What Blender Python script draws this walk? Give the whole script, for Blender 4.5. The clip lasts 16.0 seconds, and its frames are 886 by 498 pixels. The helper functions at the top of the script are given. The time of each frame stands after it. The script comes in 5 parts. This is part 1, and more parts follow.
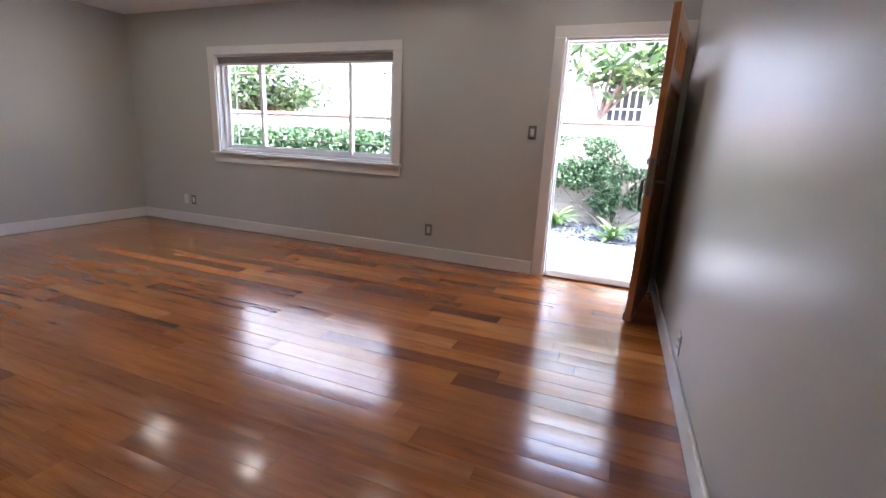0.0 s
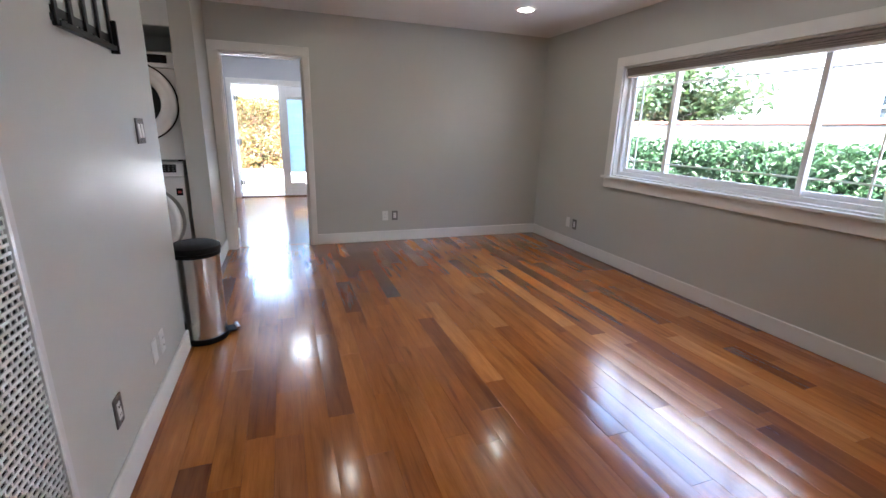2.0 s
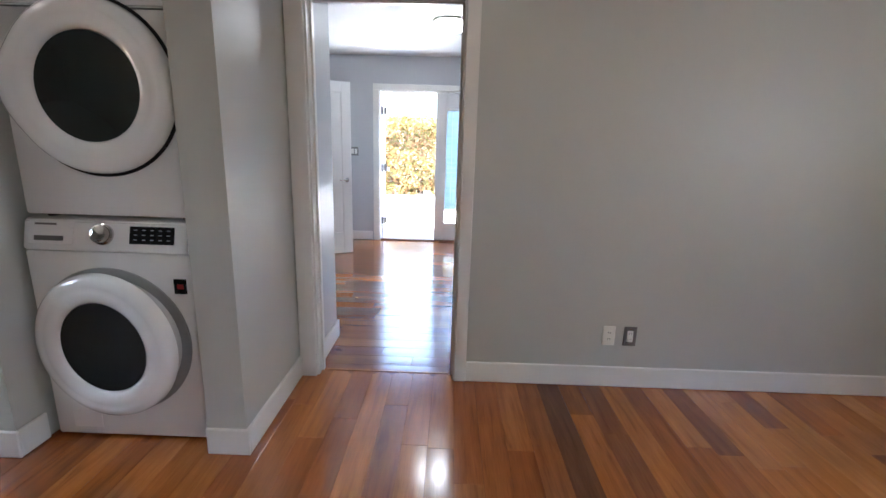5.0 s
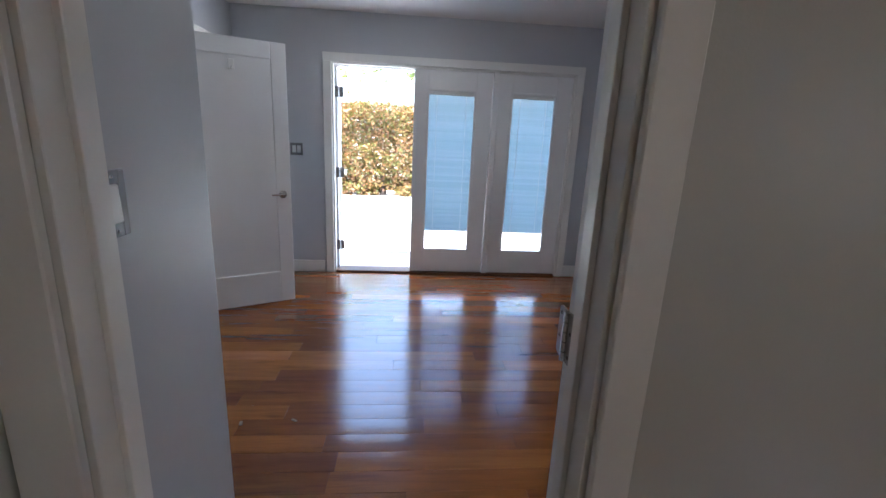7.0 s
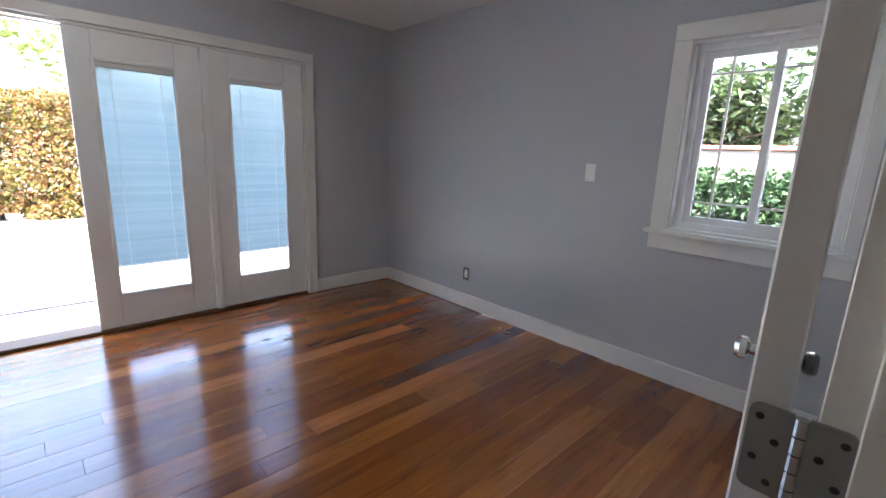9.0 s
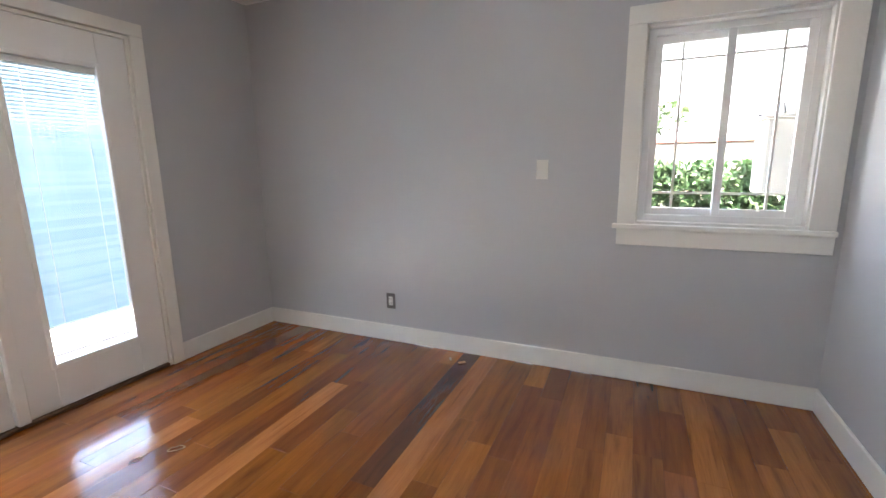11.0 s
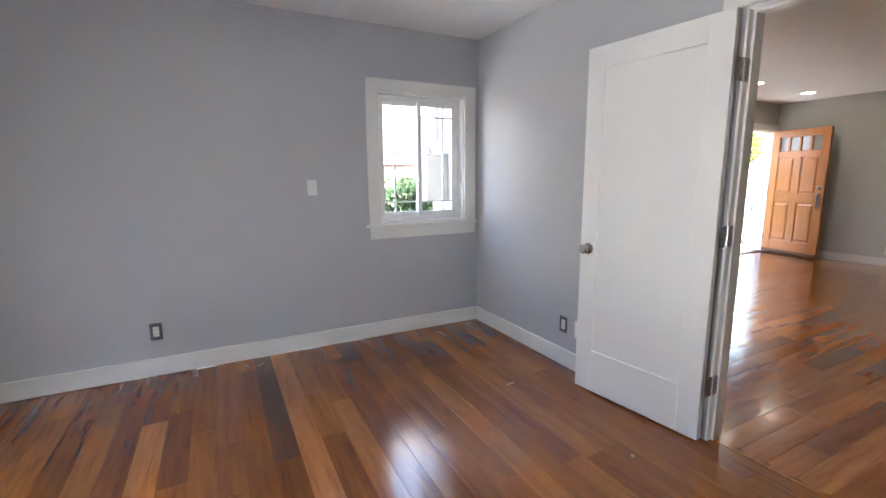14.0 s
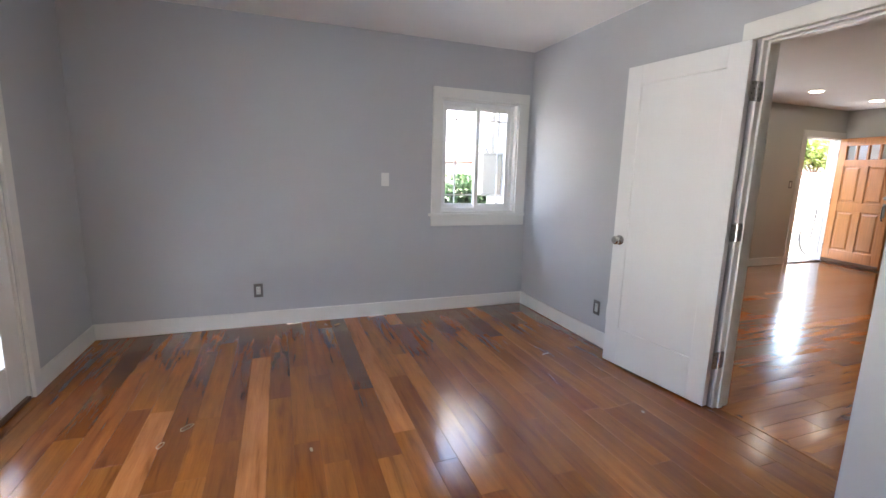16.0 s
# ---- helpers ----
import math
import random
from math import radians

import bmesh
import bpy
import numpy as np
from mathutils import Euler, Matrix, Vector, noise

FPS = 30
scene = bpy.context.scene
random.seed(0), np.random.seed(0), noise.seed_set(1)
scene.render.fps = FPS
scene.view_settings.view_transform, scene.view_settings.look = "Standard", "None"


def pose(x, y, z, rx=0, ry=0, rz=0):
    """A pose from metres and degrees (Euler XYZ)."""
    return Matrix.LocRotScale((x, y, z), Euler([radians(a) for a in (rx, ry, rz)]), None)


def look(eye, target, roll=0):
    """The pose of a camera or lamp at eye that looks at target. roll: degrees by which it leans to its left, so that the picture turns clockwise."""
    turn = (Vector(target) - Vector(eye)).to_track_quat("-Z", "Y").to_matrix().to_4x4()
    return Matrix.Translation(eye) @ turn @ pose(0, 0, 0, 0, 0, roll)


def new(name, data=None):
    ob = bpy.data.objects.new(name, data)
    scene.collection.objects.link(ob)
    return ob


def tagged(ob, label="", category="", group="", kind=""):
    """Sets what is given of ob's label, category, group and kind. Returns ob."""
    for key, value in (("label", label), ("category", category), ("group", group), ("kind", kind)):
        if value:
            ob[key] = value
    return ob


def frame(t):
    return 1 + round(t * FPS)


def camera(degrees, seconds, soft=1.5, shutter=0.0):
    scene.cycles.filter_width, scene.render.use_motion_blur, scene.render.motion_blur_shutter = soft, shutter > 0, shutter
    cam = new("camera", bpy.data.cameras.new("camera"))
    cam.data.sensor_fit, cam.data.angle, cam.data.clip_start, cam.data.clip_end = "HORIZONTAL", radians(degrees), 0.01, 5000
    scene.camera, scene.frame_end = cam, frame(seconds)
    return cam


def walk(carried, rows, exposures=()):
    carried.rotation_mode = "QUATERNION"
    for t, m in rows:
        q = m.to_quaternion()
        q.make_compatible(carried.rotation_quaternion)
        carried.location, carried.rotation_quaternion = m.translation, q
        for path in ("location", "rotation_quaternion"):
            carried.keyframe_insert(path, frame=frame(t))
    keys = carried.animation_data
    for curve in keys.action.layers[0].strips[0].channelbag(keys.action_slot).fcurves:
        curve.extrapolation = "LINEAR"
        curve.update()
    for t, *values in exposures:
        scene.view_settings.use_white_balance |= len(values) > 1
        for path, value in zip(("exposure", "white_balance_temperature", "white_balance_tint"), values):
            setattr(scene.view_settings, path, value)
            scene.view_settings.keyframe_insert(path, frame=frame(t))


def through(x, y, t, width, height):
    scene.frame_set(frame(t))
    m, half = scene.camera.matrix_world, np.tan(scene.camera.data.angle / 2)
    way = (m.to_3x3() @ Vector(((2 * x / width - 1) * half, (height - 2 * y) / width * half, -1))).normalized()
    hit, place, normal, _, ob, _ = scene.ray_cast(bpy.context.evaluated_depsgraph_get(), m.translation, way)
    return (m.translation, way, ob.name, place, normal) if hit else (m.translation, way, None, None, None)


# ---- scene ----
cam = camera(90.7, 16.0)
PATH = [
    (0, (0.93, 0.072, 1.19), (0.232, 1.883, 0.705), 2.8),
    (0.5, (0.788, 0.256, 1.176), (0.024, 2.043, 0.705), 1.7),
    (1, (0.628, 0.414, 1.265), (-0.467, 2.003, 0.737), -0.1),
    (1.5, (0.464, 0.63, 1.248), (-1.019, 1.865, 0.722), 0.8),
    (2, (0.264, 0.846, 1.355), (-1.55, 1.504, 0.826), 1.6),
    (2.5, (-0.116, 1.001, 1.34), (-1.99, 1.505, 0.854), 0.8),
    (3, (-0.56, 1.159, 1.313), (-2.478, 1.484, 0.845), 0.8),
    (3.5, (-1.01, 1.216, 1.33), (-2.952, 1.232, 0.85), 1.6),
    (4, (-1.557, 1.196, 1.355), (-3.5, 1.188, 0.881), 2.0),
    (4.5, (-2.091, 1.157, 1.361), (-4.038, 1.147, 0.903), 1.8),
    (5, (-2.592, 1.038, 1.333), (-4.539, 1.012, 0.879), 1.7),
    (7.3, (-4.492, 0.73, 1.406), (-6.422, 0.961, 0.935), 2.8),
    (7.5, (-4.595, 0.691, 1.394), (-6.522, 0.988, 0.948), 2.7),
    (8, (-4.807, 0.544, 1.377), (-6.631, 1.255, 0.97), 0.5),
    (8.5, (-4.875, 0.541, 1.354), (-6.471, 1.68, 0.958), 0.8),
    (10.8, (-5.934, 0.573, 1.308), (-6.901, 2.272, 0.888), 2.1),
    (11, (-5.992, 0.608, 1.294), (-6.779, 2.407, 0.915), -0.8),
    (11.5, (-6.334, 0.716, 1.39), (-6.499, 2.665, 0.975), -3.4),
    (12, (-6.601, 0.596, 1.371), (-6.131, 2.495, 0.955), -1.0),
    (12.5, (-6.754, 0.364, 1.378), (-6.173, 2.244, 1.02), -0.4),
    (13, (-6.942, 0.159, 1.381), (-6.145, 1.962, 1.044), 0.5),
    (13.5, (-7.087, 0.041, 1.348), (-6.052, 1.722, 1.025), -1.1),
    (14, (-7.161, -0.112, 1.333), (-6.258, 1.642, 1.006), -0.4),
    (14.5, (-7.249, -0.138, 1.326), (-6.224, 1.548, 0.998), -0.2),
    (15, (-7.325, -0.311, 1.333), (-6.36, 1.41, 1.004), 1.1),
    (15.5, (-7.344, -0.528, 1.338), (-6.445, 1.226, 0.999), 3.7),
    (16, (-7.401, -0.59, 1.328), (-6.708, 1.255, 0.985), 1.5),
]
EXPOSURES = [(0.0, 4.96, 5650, 13), (1.5, 5.12, 5550, 9), (3.0, 5.04, 5600, 8), (4.5, 5.1, 5600, 7), (5.0, 5.1, 5550, 7), (7.5, 3.84, 5600, 8), (8.5, 4.06, 5950, 9), (11.0, 5.0, 6850, 8), (11.5, 4.98, 6750, 8), (12.5, 4.88, 6400, 8), (14.5, 4.86, 6350, 8), (16.0, 4.86, 6450, 9)]
walk(cam, [(t, look(eye, target, roll)) for t, eye, target, roll in PATH], EXPOSURES)

# ---- world, sun ----
SUN_EL, SUN_AZ = radians(65), radians(142)
world = bpy.data.worlds.new("sky")
scene.world = world
world.use_nodes = True
wn = world.node_tree
sky = wn.nodes.new("ShaderNodeTexSky")
sky.dust_density = 5.0
sky.sky_type, sky.sun_disc, sky.sun_elevation, sky.sun_rotation = "NISHITA", False, SUN_EL, SUN_AZ
wn.links.new(sky.outputs[0], wn.nodes["Background"].inputs[0])
wn.nodes["Background"].inputs[1].default_value = 0.15
sun = new("sun", bpy.data.lights.new("sun", "SUN"))
sun.data.energy, sun.data.angle, sun.data.color = 3.4, radians(0.6), (1.0, 0.96, 0.9)
to_sun = Vector((math.sin(SUN_AZ) * math.cos(SUN_EL), math.cos(SUN_AZ) * math.cos(SUN_EL), math.sin(SUN_EL)))
sun.matrix_world = look(to_sun * 30, (0, 0, 0))


# ---- materials ----
def nodes_of(name):
    m = bpy.data.materials.new(name)
    m.use_nodes = True
    t = m.node_tree
    return m, t, t.nodes["Principled BSDF"]


def ramp(t, stops):
    r = t.nodes.new("ShaderNodeValToRGB")
    e = r.color_ramp.elements
    while len(e) < len(stops):
        e.new(0.5)
    for k, (p, c) in enumerate(stops):
        e[k].position, e[k].color = p, (*c, 1)
    return r


def shade(c, f):
    return tuple(min(1.0, v * f) for v in c)


def mat(name, color, rough=0.5, metal=0.0, vary=0.08, scale=3.0, fine=60.0, bump=0.05, stretch=(1, 1, 1), coat=0.0, rough_vary=0.06):
    """Plain surface with broad and fine variation of tone, gloss and relief."""
    m, t, b = nodes_of(name)
    co = t.nodes.new("ShaderNodeTexCoord")
    mp = t.nodes.new("ShaderNodeMapping")
    mp.inputs["Scale"].default_value = stretch
    t.links.new(co.outputs["Object"], mp.inputs[0])
    n1, n2 = t.nodes.new("ShaderNodeTexNoise"), t.nodes.new("ShaderNodeTexNoise")
    for n, s in ((n1, scale), (n2, fine)):
        n.inputs["Scale"].default_value, n.inputs["Detail"].default_value = s, 4
        t.links.new(mp.outputs[0], n.inputs["Vector"])
    mix = t.nodes.new("ShaderNodeMath")
    mix.operation = "MULTIPLY_ADD"
    mix.inputs[1].default_value = 0.35
    t.links.new(n2.outputs[0], mix.inputs[0])
    half = t.nodes.new("ShaderNodeMath")
    half.operation = "MULTIPLY"
    half.inputs[1].default_value = 0.65
    t.links.new(n1.outputs[0], half.inputs[0])
    t.links.new(half.outputs[0], mix.inputs[2])
    r = ramp(t, [(0.3, shade(color, 1 - vary)), (0.7, shade(color, 1 + vary))])
    t.links.new(mix.outputs[0], r.inputs[0])
    t.links.new(r.outputs[0], b.inputs["Base Color"])
    rr = t.nodes.new("ShaderNodeMapRange")
    rr.inputs["To Min"].default_value, rr.inputs["To Max"].default_value = max(0.02, rough - rough_vary), min(1, rough + rough_vary)
    t.links.new(mix.outputs[0], rr.inputs[0])
    t.links.new(rr.outputs[0], b.inputs["Roughness"])
    b.inputs["Metallic"].default_value = metal
    b.inputs["Coat Weight"].default_value = coat
    if bump:
        bp = t.nodes.new("ShaderNodeBump")
        bp.inputs["Strength"].default_value, bp.inputs["Distance"].default_value = bump, 0.004
        t.links.new(n2.outputs[0], bp.inputs["Height"])
        t.links.new(bp.outputs[0], b.inputs["Normal"])
    return m


def board_material(name, stops, rough=0.22):
    """Lacquered hardwood board: its own tone, long grain streaks, pores and a wavy film of lacquer."""
    m, t, b = nodes_of(name)
    co, info = t.nodes.new("ShaderNodeTexCoord"), t.nodes.new("ShaderNodeObjectInfo")
    off = t.nodes.new("ShaderNodeVectorMath")
    off.operation = "MULTIPLY_ADD"
    off.inputs[1].default_value = (37.0, 53.0, 0.0)
    t.links.new(info.outputs["Random"], off.inputs[0])
    t.links.new(co.outputs["Object"], off.inputs[2])
    grains = []
    for s, st in ((1.0, (2.2, 26.0, 1.0)), (1.0, (9.0, 240.0, 1.0)), (1.0, (1.3, 5.0, 1.0))):
        mp = t.nodes.new("ShaderNodeMapping")
        mp.inputs["Scale"].default_value = st
        t.links.new(off.outputs[0], mp.inputs[0])
        n = t.nodes.new("ShaderNodeTexNoise")
        n.inputs["Scale"].default_value, n.inputs["Detail"].default_value, n.inputs["Distortion"].default_value = s, 5, 0.6
        t.links.new(mp.outputs[0], n.inputs["Vector"])
        grains.append(n)
    tone = ramp(t, stops)
    t.links.new(info.outputs["Random"], tone.inputs[0])
    streak = ramp(t, [(0.25, (0.56, 0.48, 0.43)), (0.42, (0.92, 0.89, 0.86)), (0.62, (1.07, 1.07, 1.06)), (0.8, (1.28, 1.25, 1.17))])
    pore = ramp(t, [(0.3, (0.85, 0.81, 0.78)), (0.5, (1.0, 1.0, 1.0)), (0.75, (1.08, 1.08, 1.07))])
    cloud = ramp(t, [(0.3, (0.84, 0.8, 0.78)), (0.7, (1.14, 1.14, 1.12))])
    last = tone
    for n, r in zip(grains, (streak, pore, cloud)):
        t.links.new(n.outputs[0], r.inputs[0])
        mx = t.nodes.new("ShaderNodeMix")
        mx.data_type, mx.blend_type = "RGBA", "MULTIPLY"
        mx.inputs["Factor"].default_value = 1.0
        t.links.new(last.outputs[0] if last is tone else last.outputs["Result"], mx.inputs["A"])
        t.links.new(r.outputs[0], mx.inputs["B"])
        last = mx
    t.links.new(last.outputs["Result"], b.inputs["Base Color"])
    rr = t.nodes.new("ShaderNodeMapRange")
    rr.inputs["To Min"].default_value, rr.inputs["To Max"].default_value = rough - 0.05, rough + 0.07
    t.links.new(grains[2].outputs[0], rr.inputs[0])
    t.links.new(rr.outputs[0], b.inputs["Roughness"])
    wave = t.nodes.new("ShaderNodeTexNoise")
    wave.inputs["Scale"].default_value = 7.0
    t.links.new(off.outputs[0], wave.inputs["Vector"])
    bp2 = t.nodes.new("ShaderNodeBump")
    bp2.inputs["Strength"].default_value, bp2.inputs["Distance"].default_value = 0.25, 0.002
    t.links.new(wave.outputs[0], bp2.inputs["Height"])
    bp = t.nodes.new("ShaderNodeBump")
    bp.inputs["Strength"].default_value, bp.inputs["Distance"].default_value = 0.03, 0.0004
    t.links.new(grains[1].outputs[0], bp.inputs["Height"])
    t.links.new(bp2.outputs[0], bp.inputs["Normal"])
    t.links.new(bp.outputs[0], b.inputs["Normal"])
    b.inputs["Specular IOR Level"].default_value = 0.15
    b.inputs["Coat Weight"].default_value, b.inputs["Coat IOR"].default_value = 0.85, 1.56
    b.inputs["Coat Roughness"].default_value = 0.14
    t.links.new(bp2.outputs[0], b.inputs["Coat Normal"])
    return m


def leaf_material(name, stops, gloss=0.45, through=0.35):
    m, t, b = nodes_of(name)
    g = t.nodes.new("ShaderNodeNewGeometry")
    r = ramp(t, stops)
    t.links.new(g.outputs["Random Per Island"], r.inputs[0])
    t.links.new(r.outputs[0], b.inputs["Base Color"])
    b.inputs["Roughness"].default_value = gloss
    tr = t.nodes.new("ShaderNodeBsdfTranslucent")
    t.links.new(r.outputs[0], tr.inputs[0])
    mx = t.nodes.new("ShaderNodeMixShader")
    mx.inputs[0].default_value = through
    t.links.new(b.outputs[0], mx.inputs[1])
    t.links.new(tr.outputs[0], mx.inputs[2])
    t.links.new(mx.outputs[0], t.nodes["Material Output"].inputs[0])
    return m


def glass_material(name, tint=(1, 1, 1), ior=1.45):
    m, t, b = nodes_of(name)
    t.nodes.remove(b)
    tr, gl, lw, pw, mx = (t.nodes.new("ShaderNode" + k) for k in ("BsdfTransparent", "BsdfGlossy", "LayerWeight", "Math", "MixShader"))
    tr.inputs[0].default_value = (*tint, 1)
    gl.inputs["Roughness"].default_value = 0.02
    pw.operation = "POWER"
    pw.inputs[1].default_value = 4.0
    t.links.new(lw.outputs["Facing"], pw.inputs[0])
    lift = t.nodes.new("ShaderNodeMath")
    lift.operation = "MULTIPLY_ADD"
    lift.inputs[1].default_value, lift.inputs[2].default_value = 0.9, ((ior - 1) / (ior + 1)) ** 2
    lift.use_clamp = True
    t.links.new(pw.outputs[0], lift.inputs[0])
    t.links.new(lift.outputs[0], mx.inputs[0])
    t.links.new(tr.outputs[0], mx.inputs[1])
    t.links.new(gl.outputs[0], mx.inputs[2])
    t.links.new(mx.outputs[0], t.nodes["Material Output"].inputs[0])
    return m


def glow(name, color, strength):
    m, t, b = nodes_of(name)
    b.inputs["Base Color"].default_value = (0.9, 0.9, 0.88, 1)
    b.inputs["Emission Color"].default_value, b.inputs["Emission Strength"].default_value = (*color, 1), strength
    return m


WALL = mat("grey_wall_paint", (0.510, 0.510, 0.470), 0.35, vary=0.02, scale=1.2, fine=180, bump=0.10, rough_vary=0.05)
# bedroom copy of the grey paint: blue daylight is put into its colour
BEDWALL = mat("grey_paint_daylight_tint", (0.484, 0.492, 0.510), 0.45, vary=0.02, scale=1.2, fine=180, bump=0.10, rough_vary=0.05)
CEIL = mat("ceiling_paint", (0.81, 0.80, 0.78), 0.8, vary=0.02, fine=90, bump=0.12)
TRIM = mat("white_trim_paint", (0.76, 0.75, 0.71), 0.32, vary=0.03, scale=4, fine=120, bump=0.04)
DOORW = mat("white_door_paint", (0.78, 0.78, 0.77), 0.36, vary=0.02, scale=3, fine=150, bump=0.05)
VINYL = mat("white_vinyl", (0.86, 0.86, 0.85), 0.3, vary=0.02, bump=0.0)
ENAMEL = mat("white_enamel", (0.82, 0.82, 0.81), 0.16, vary=0.015, bump=0.0, coat=0.6)
WHITEP = mat("white_plastic", (0.78, 0.78, 0.75), 0.35, vary=0.02, bump=0.0)
BLACKP = mat("black_plastic", (0.008, 0.008, 0.0085), 0.55, vary=0.2, fine=200, bump=0.05)
for n in BLACKP.node_tree.nodes:
    if n.type == "BSDF_PRINCIPLED":
        n.inputs["Specular IOR Level"].default_value = 0.2
BLACKG = mat("black_gloss", (0.014, 0.015, 0.016), 0.05, vary=0.1, bump=0.0)
BLACKM = mat("black_steel", (0.015, 0.015, 0.016), 0.4, metal=0.2, vary=0.2, bump=0.03)
CHROME = mat("brushed_chrome", (0.62, 0.61, 0.60), 0.18, metal=1.0, vary=0.05, bump=0.0)
HINGEM = mat("satin_nickel", (0.30, 0.30, 0.29), 0.36, metal=1.0, vary=0.06, fine=220, bump=0.03)
NICKEL = mat("dark_nickel", (0.20, 0.195, 0.19), 0.34, metal=1.0, vary=0.08, fine=220, bump=0.03)
STEEL = mat("brushed_steel", (0.58, 0.57, 0.55), 0.24, metal=1.0, vary=0.05, scale=4, fine=160, bump=0.04, stretch=(8, 8, 0.3))
NEARBLACK = mat("near_black", (0.02, 0.02, 0.022), 0.8, vary=0.1)
CABINET = mat("white_cabinet_lacquer", (0.78, 0.78, 0.77), 0.25, vary=0.015, bump=0.0)
STONE = mat("taupe_quartz", (0.105, 0.09, 0.076), 0.3, vary=0.18, scale=30, fine=260, bump=0.0)
SPLASH = mat("pale_glass_tile", (0.38, 0.45, 0.47), 0.12, vary=0.05, bump=0.0)
STUCCO = mat("cream_stucco", (0.62, 0.58, 0.50), 0.9, vary=0.06, fine=110, bump=0.5)
PALESTUCCO = mat("pale_stucco", (0.68, 0.70, 0.72), 0.9, vary=0.05, fine=110, bump=0.4)
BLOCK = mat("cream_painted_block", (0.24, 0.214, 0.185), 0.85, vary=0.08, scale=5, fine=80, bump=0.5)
CAP = mat("red_clay_cap", (0.30, 0.11, 0.08), 0.8, vary=0.18, fine=70, bump=0.3)
# light patio, dark walk: sun and shade are put into the two concrete colours
CONCRETE = mat("concrete_sun_tone", (0.58, 0.57, 0.55), 0.9, vary=0.07, scale=1.5, fine=120, bump=0.3)
WALKWAY = mat("concrete_shade_tone", (0.24, 0.24, 0.245), 0.9, vary=0.08, scale=1.5, fine=120, bump=0.3)
FARGLASS = mat("far_window_glass", (0.10, 0.11, 0.125), 0.15, vary=0.1)
EARTH = mat("dry_earth", (0.17, 0.13, 0.09), 0.95, vary=0.25, scale=0.8, fine=40, bump=0.5)
SLATE = mat("slate_pebble", (0.042, 0.047, 0.058), 0.6, vary=0.3, scale=9, fine=80, bump=0.3)
BARK = mat("grey_bark", (0.13, 0.10, 0.08), 0.9, vary=0.25, scale=12, fine=70, bump=0.7)
PALEBARK = mat("pale_bark", (0.55, 0.52, 0.46), 0.85, vary=0.15, scale=10, fine=70, bump=0.5)
OAK = mat("orange_fir_wood", (0.46, 0.185, 0.055), 0.3, vary=0.20, scale=6, fine=45, bump=0.08, stretch=(9, 9, 0.6), coat=0.25)
TAUPE = mat("taupe_shade_cloth", (0.26, 0.22, 0.20), 0.8, vary=0.06, fine=220, bump=0.15)
SUBFLOOR = mat("subfloor", (0.05, 0.03, 0.02), 0.9, vary=0.2)
SADDLE = mat("dark_threshold_wood", (0.12, 0.06, 0.03), 0.35, vary=0.2, scale=8, fine=60, bump=0.1)
RUBBER = mat("black_rubber", (0.02, 0.02, 0.02), 0.7, vary=0.2, bump=0.1)
REDP = mat("red_plastic", (0.42, 0.02, 0.02), 0.3, vary=0.05, bump=0.0)
YELLOWP = mat("yellow_film", (0.62, 0.42, 0.04), 0.3, vary=0.1, bump=0.1)
BLUEP = mat("blue_film", (0.05, 0.16, 0.45), 0.3, vary=0.1, bump=0.1)
CLEARBAG = mat("grey_film", (0.42, 0.43, 0.44), 0.25, vary=0.2, scale=20, bump=0.3)
METERM = mat("beige_meter_paint", (0.50, 0.48, 0.42), 0.5, vary=0.06, bump=0.05)
CHIPM = mat("pale_wood_chip", (0.42, 0.31, 0.18), 0.8, vary=0.15)
# white slats: their blue-grey look against the sky is put into the colour
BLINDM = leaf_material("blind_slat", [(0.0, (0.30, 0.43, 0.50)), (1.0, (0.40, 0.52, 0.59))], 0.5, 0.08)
GLASS = glass_material("window_glass")
LAMP = glow("lamp_lens", (1.0, 0.86, 0.66), 1.75)
DOME = glow("dome_lens", (1.0, 0.95, 0.90), 1.6)
BOARD = board_material("jatoba_board", [(0.0, (0.255, 0.072, 0.013)), (0.22, (0.345, 0.106, 0.018)), (0.6, (0.400, 0.136, 0.024)), (0.88, (0.435, 0.156, 0.030)), (1.0, (0.500, 0.195, 0.044))])
BOARDBROWN = board_material("brown_board", [(0.0, (0.178, 0.052, 0.009)), (0.3, (0.232, 0.073, 0.012)), (0.7, (0.275, 0.093, 0.016)), (1.0, (0.36, 0.136, 0.028))])
BOARDDARK = board_material("dark_board", [(0.0, (0.105, 0.035, 0.012)), (1.0, (0.145, 0.049, 0.016))])
BOARDRED = board_material("red_brown_board", [(0.0, (0.185, 0.054, 0.013)), (1.0, (0.260, 0.081, 0.018))])
BOARDLIGHT = board_material("light_board", [(0.0, (0.36, 0.130, 0.034)), (1.0, (0.42, 0.162, 0.048))])
HEDGEW = leaf_material("bronze_hedge_leaf", [(0.0, (0.055, 0.065, 0.010)), (0.3, (0.10, 0.092, 0.012)), (0.55, (0.15, 0.080, 0.020)), (0.8, (0.17, 0.075, 0.028)), (1.0, (0.21, 0.12, 0.05))])
HEDGEN = leaf_material("deep_green_leaf", [(0.0, (0.012, 0.032, 0.011)), (0.6, (0.024, 0.060, 0.020)), (1.0, (0.07, 0.11, 0.045))])
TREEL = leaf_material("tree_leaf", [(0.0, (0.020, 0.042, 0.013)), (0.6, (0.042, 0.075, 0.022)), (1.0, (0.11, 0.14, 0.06))])
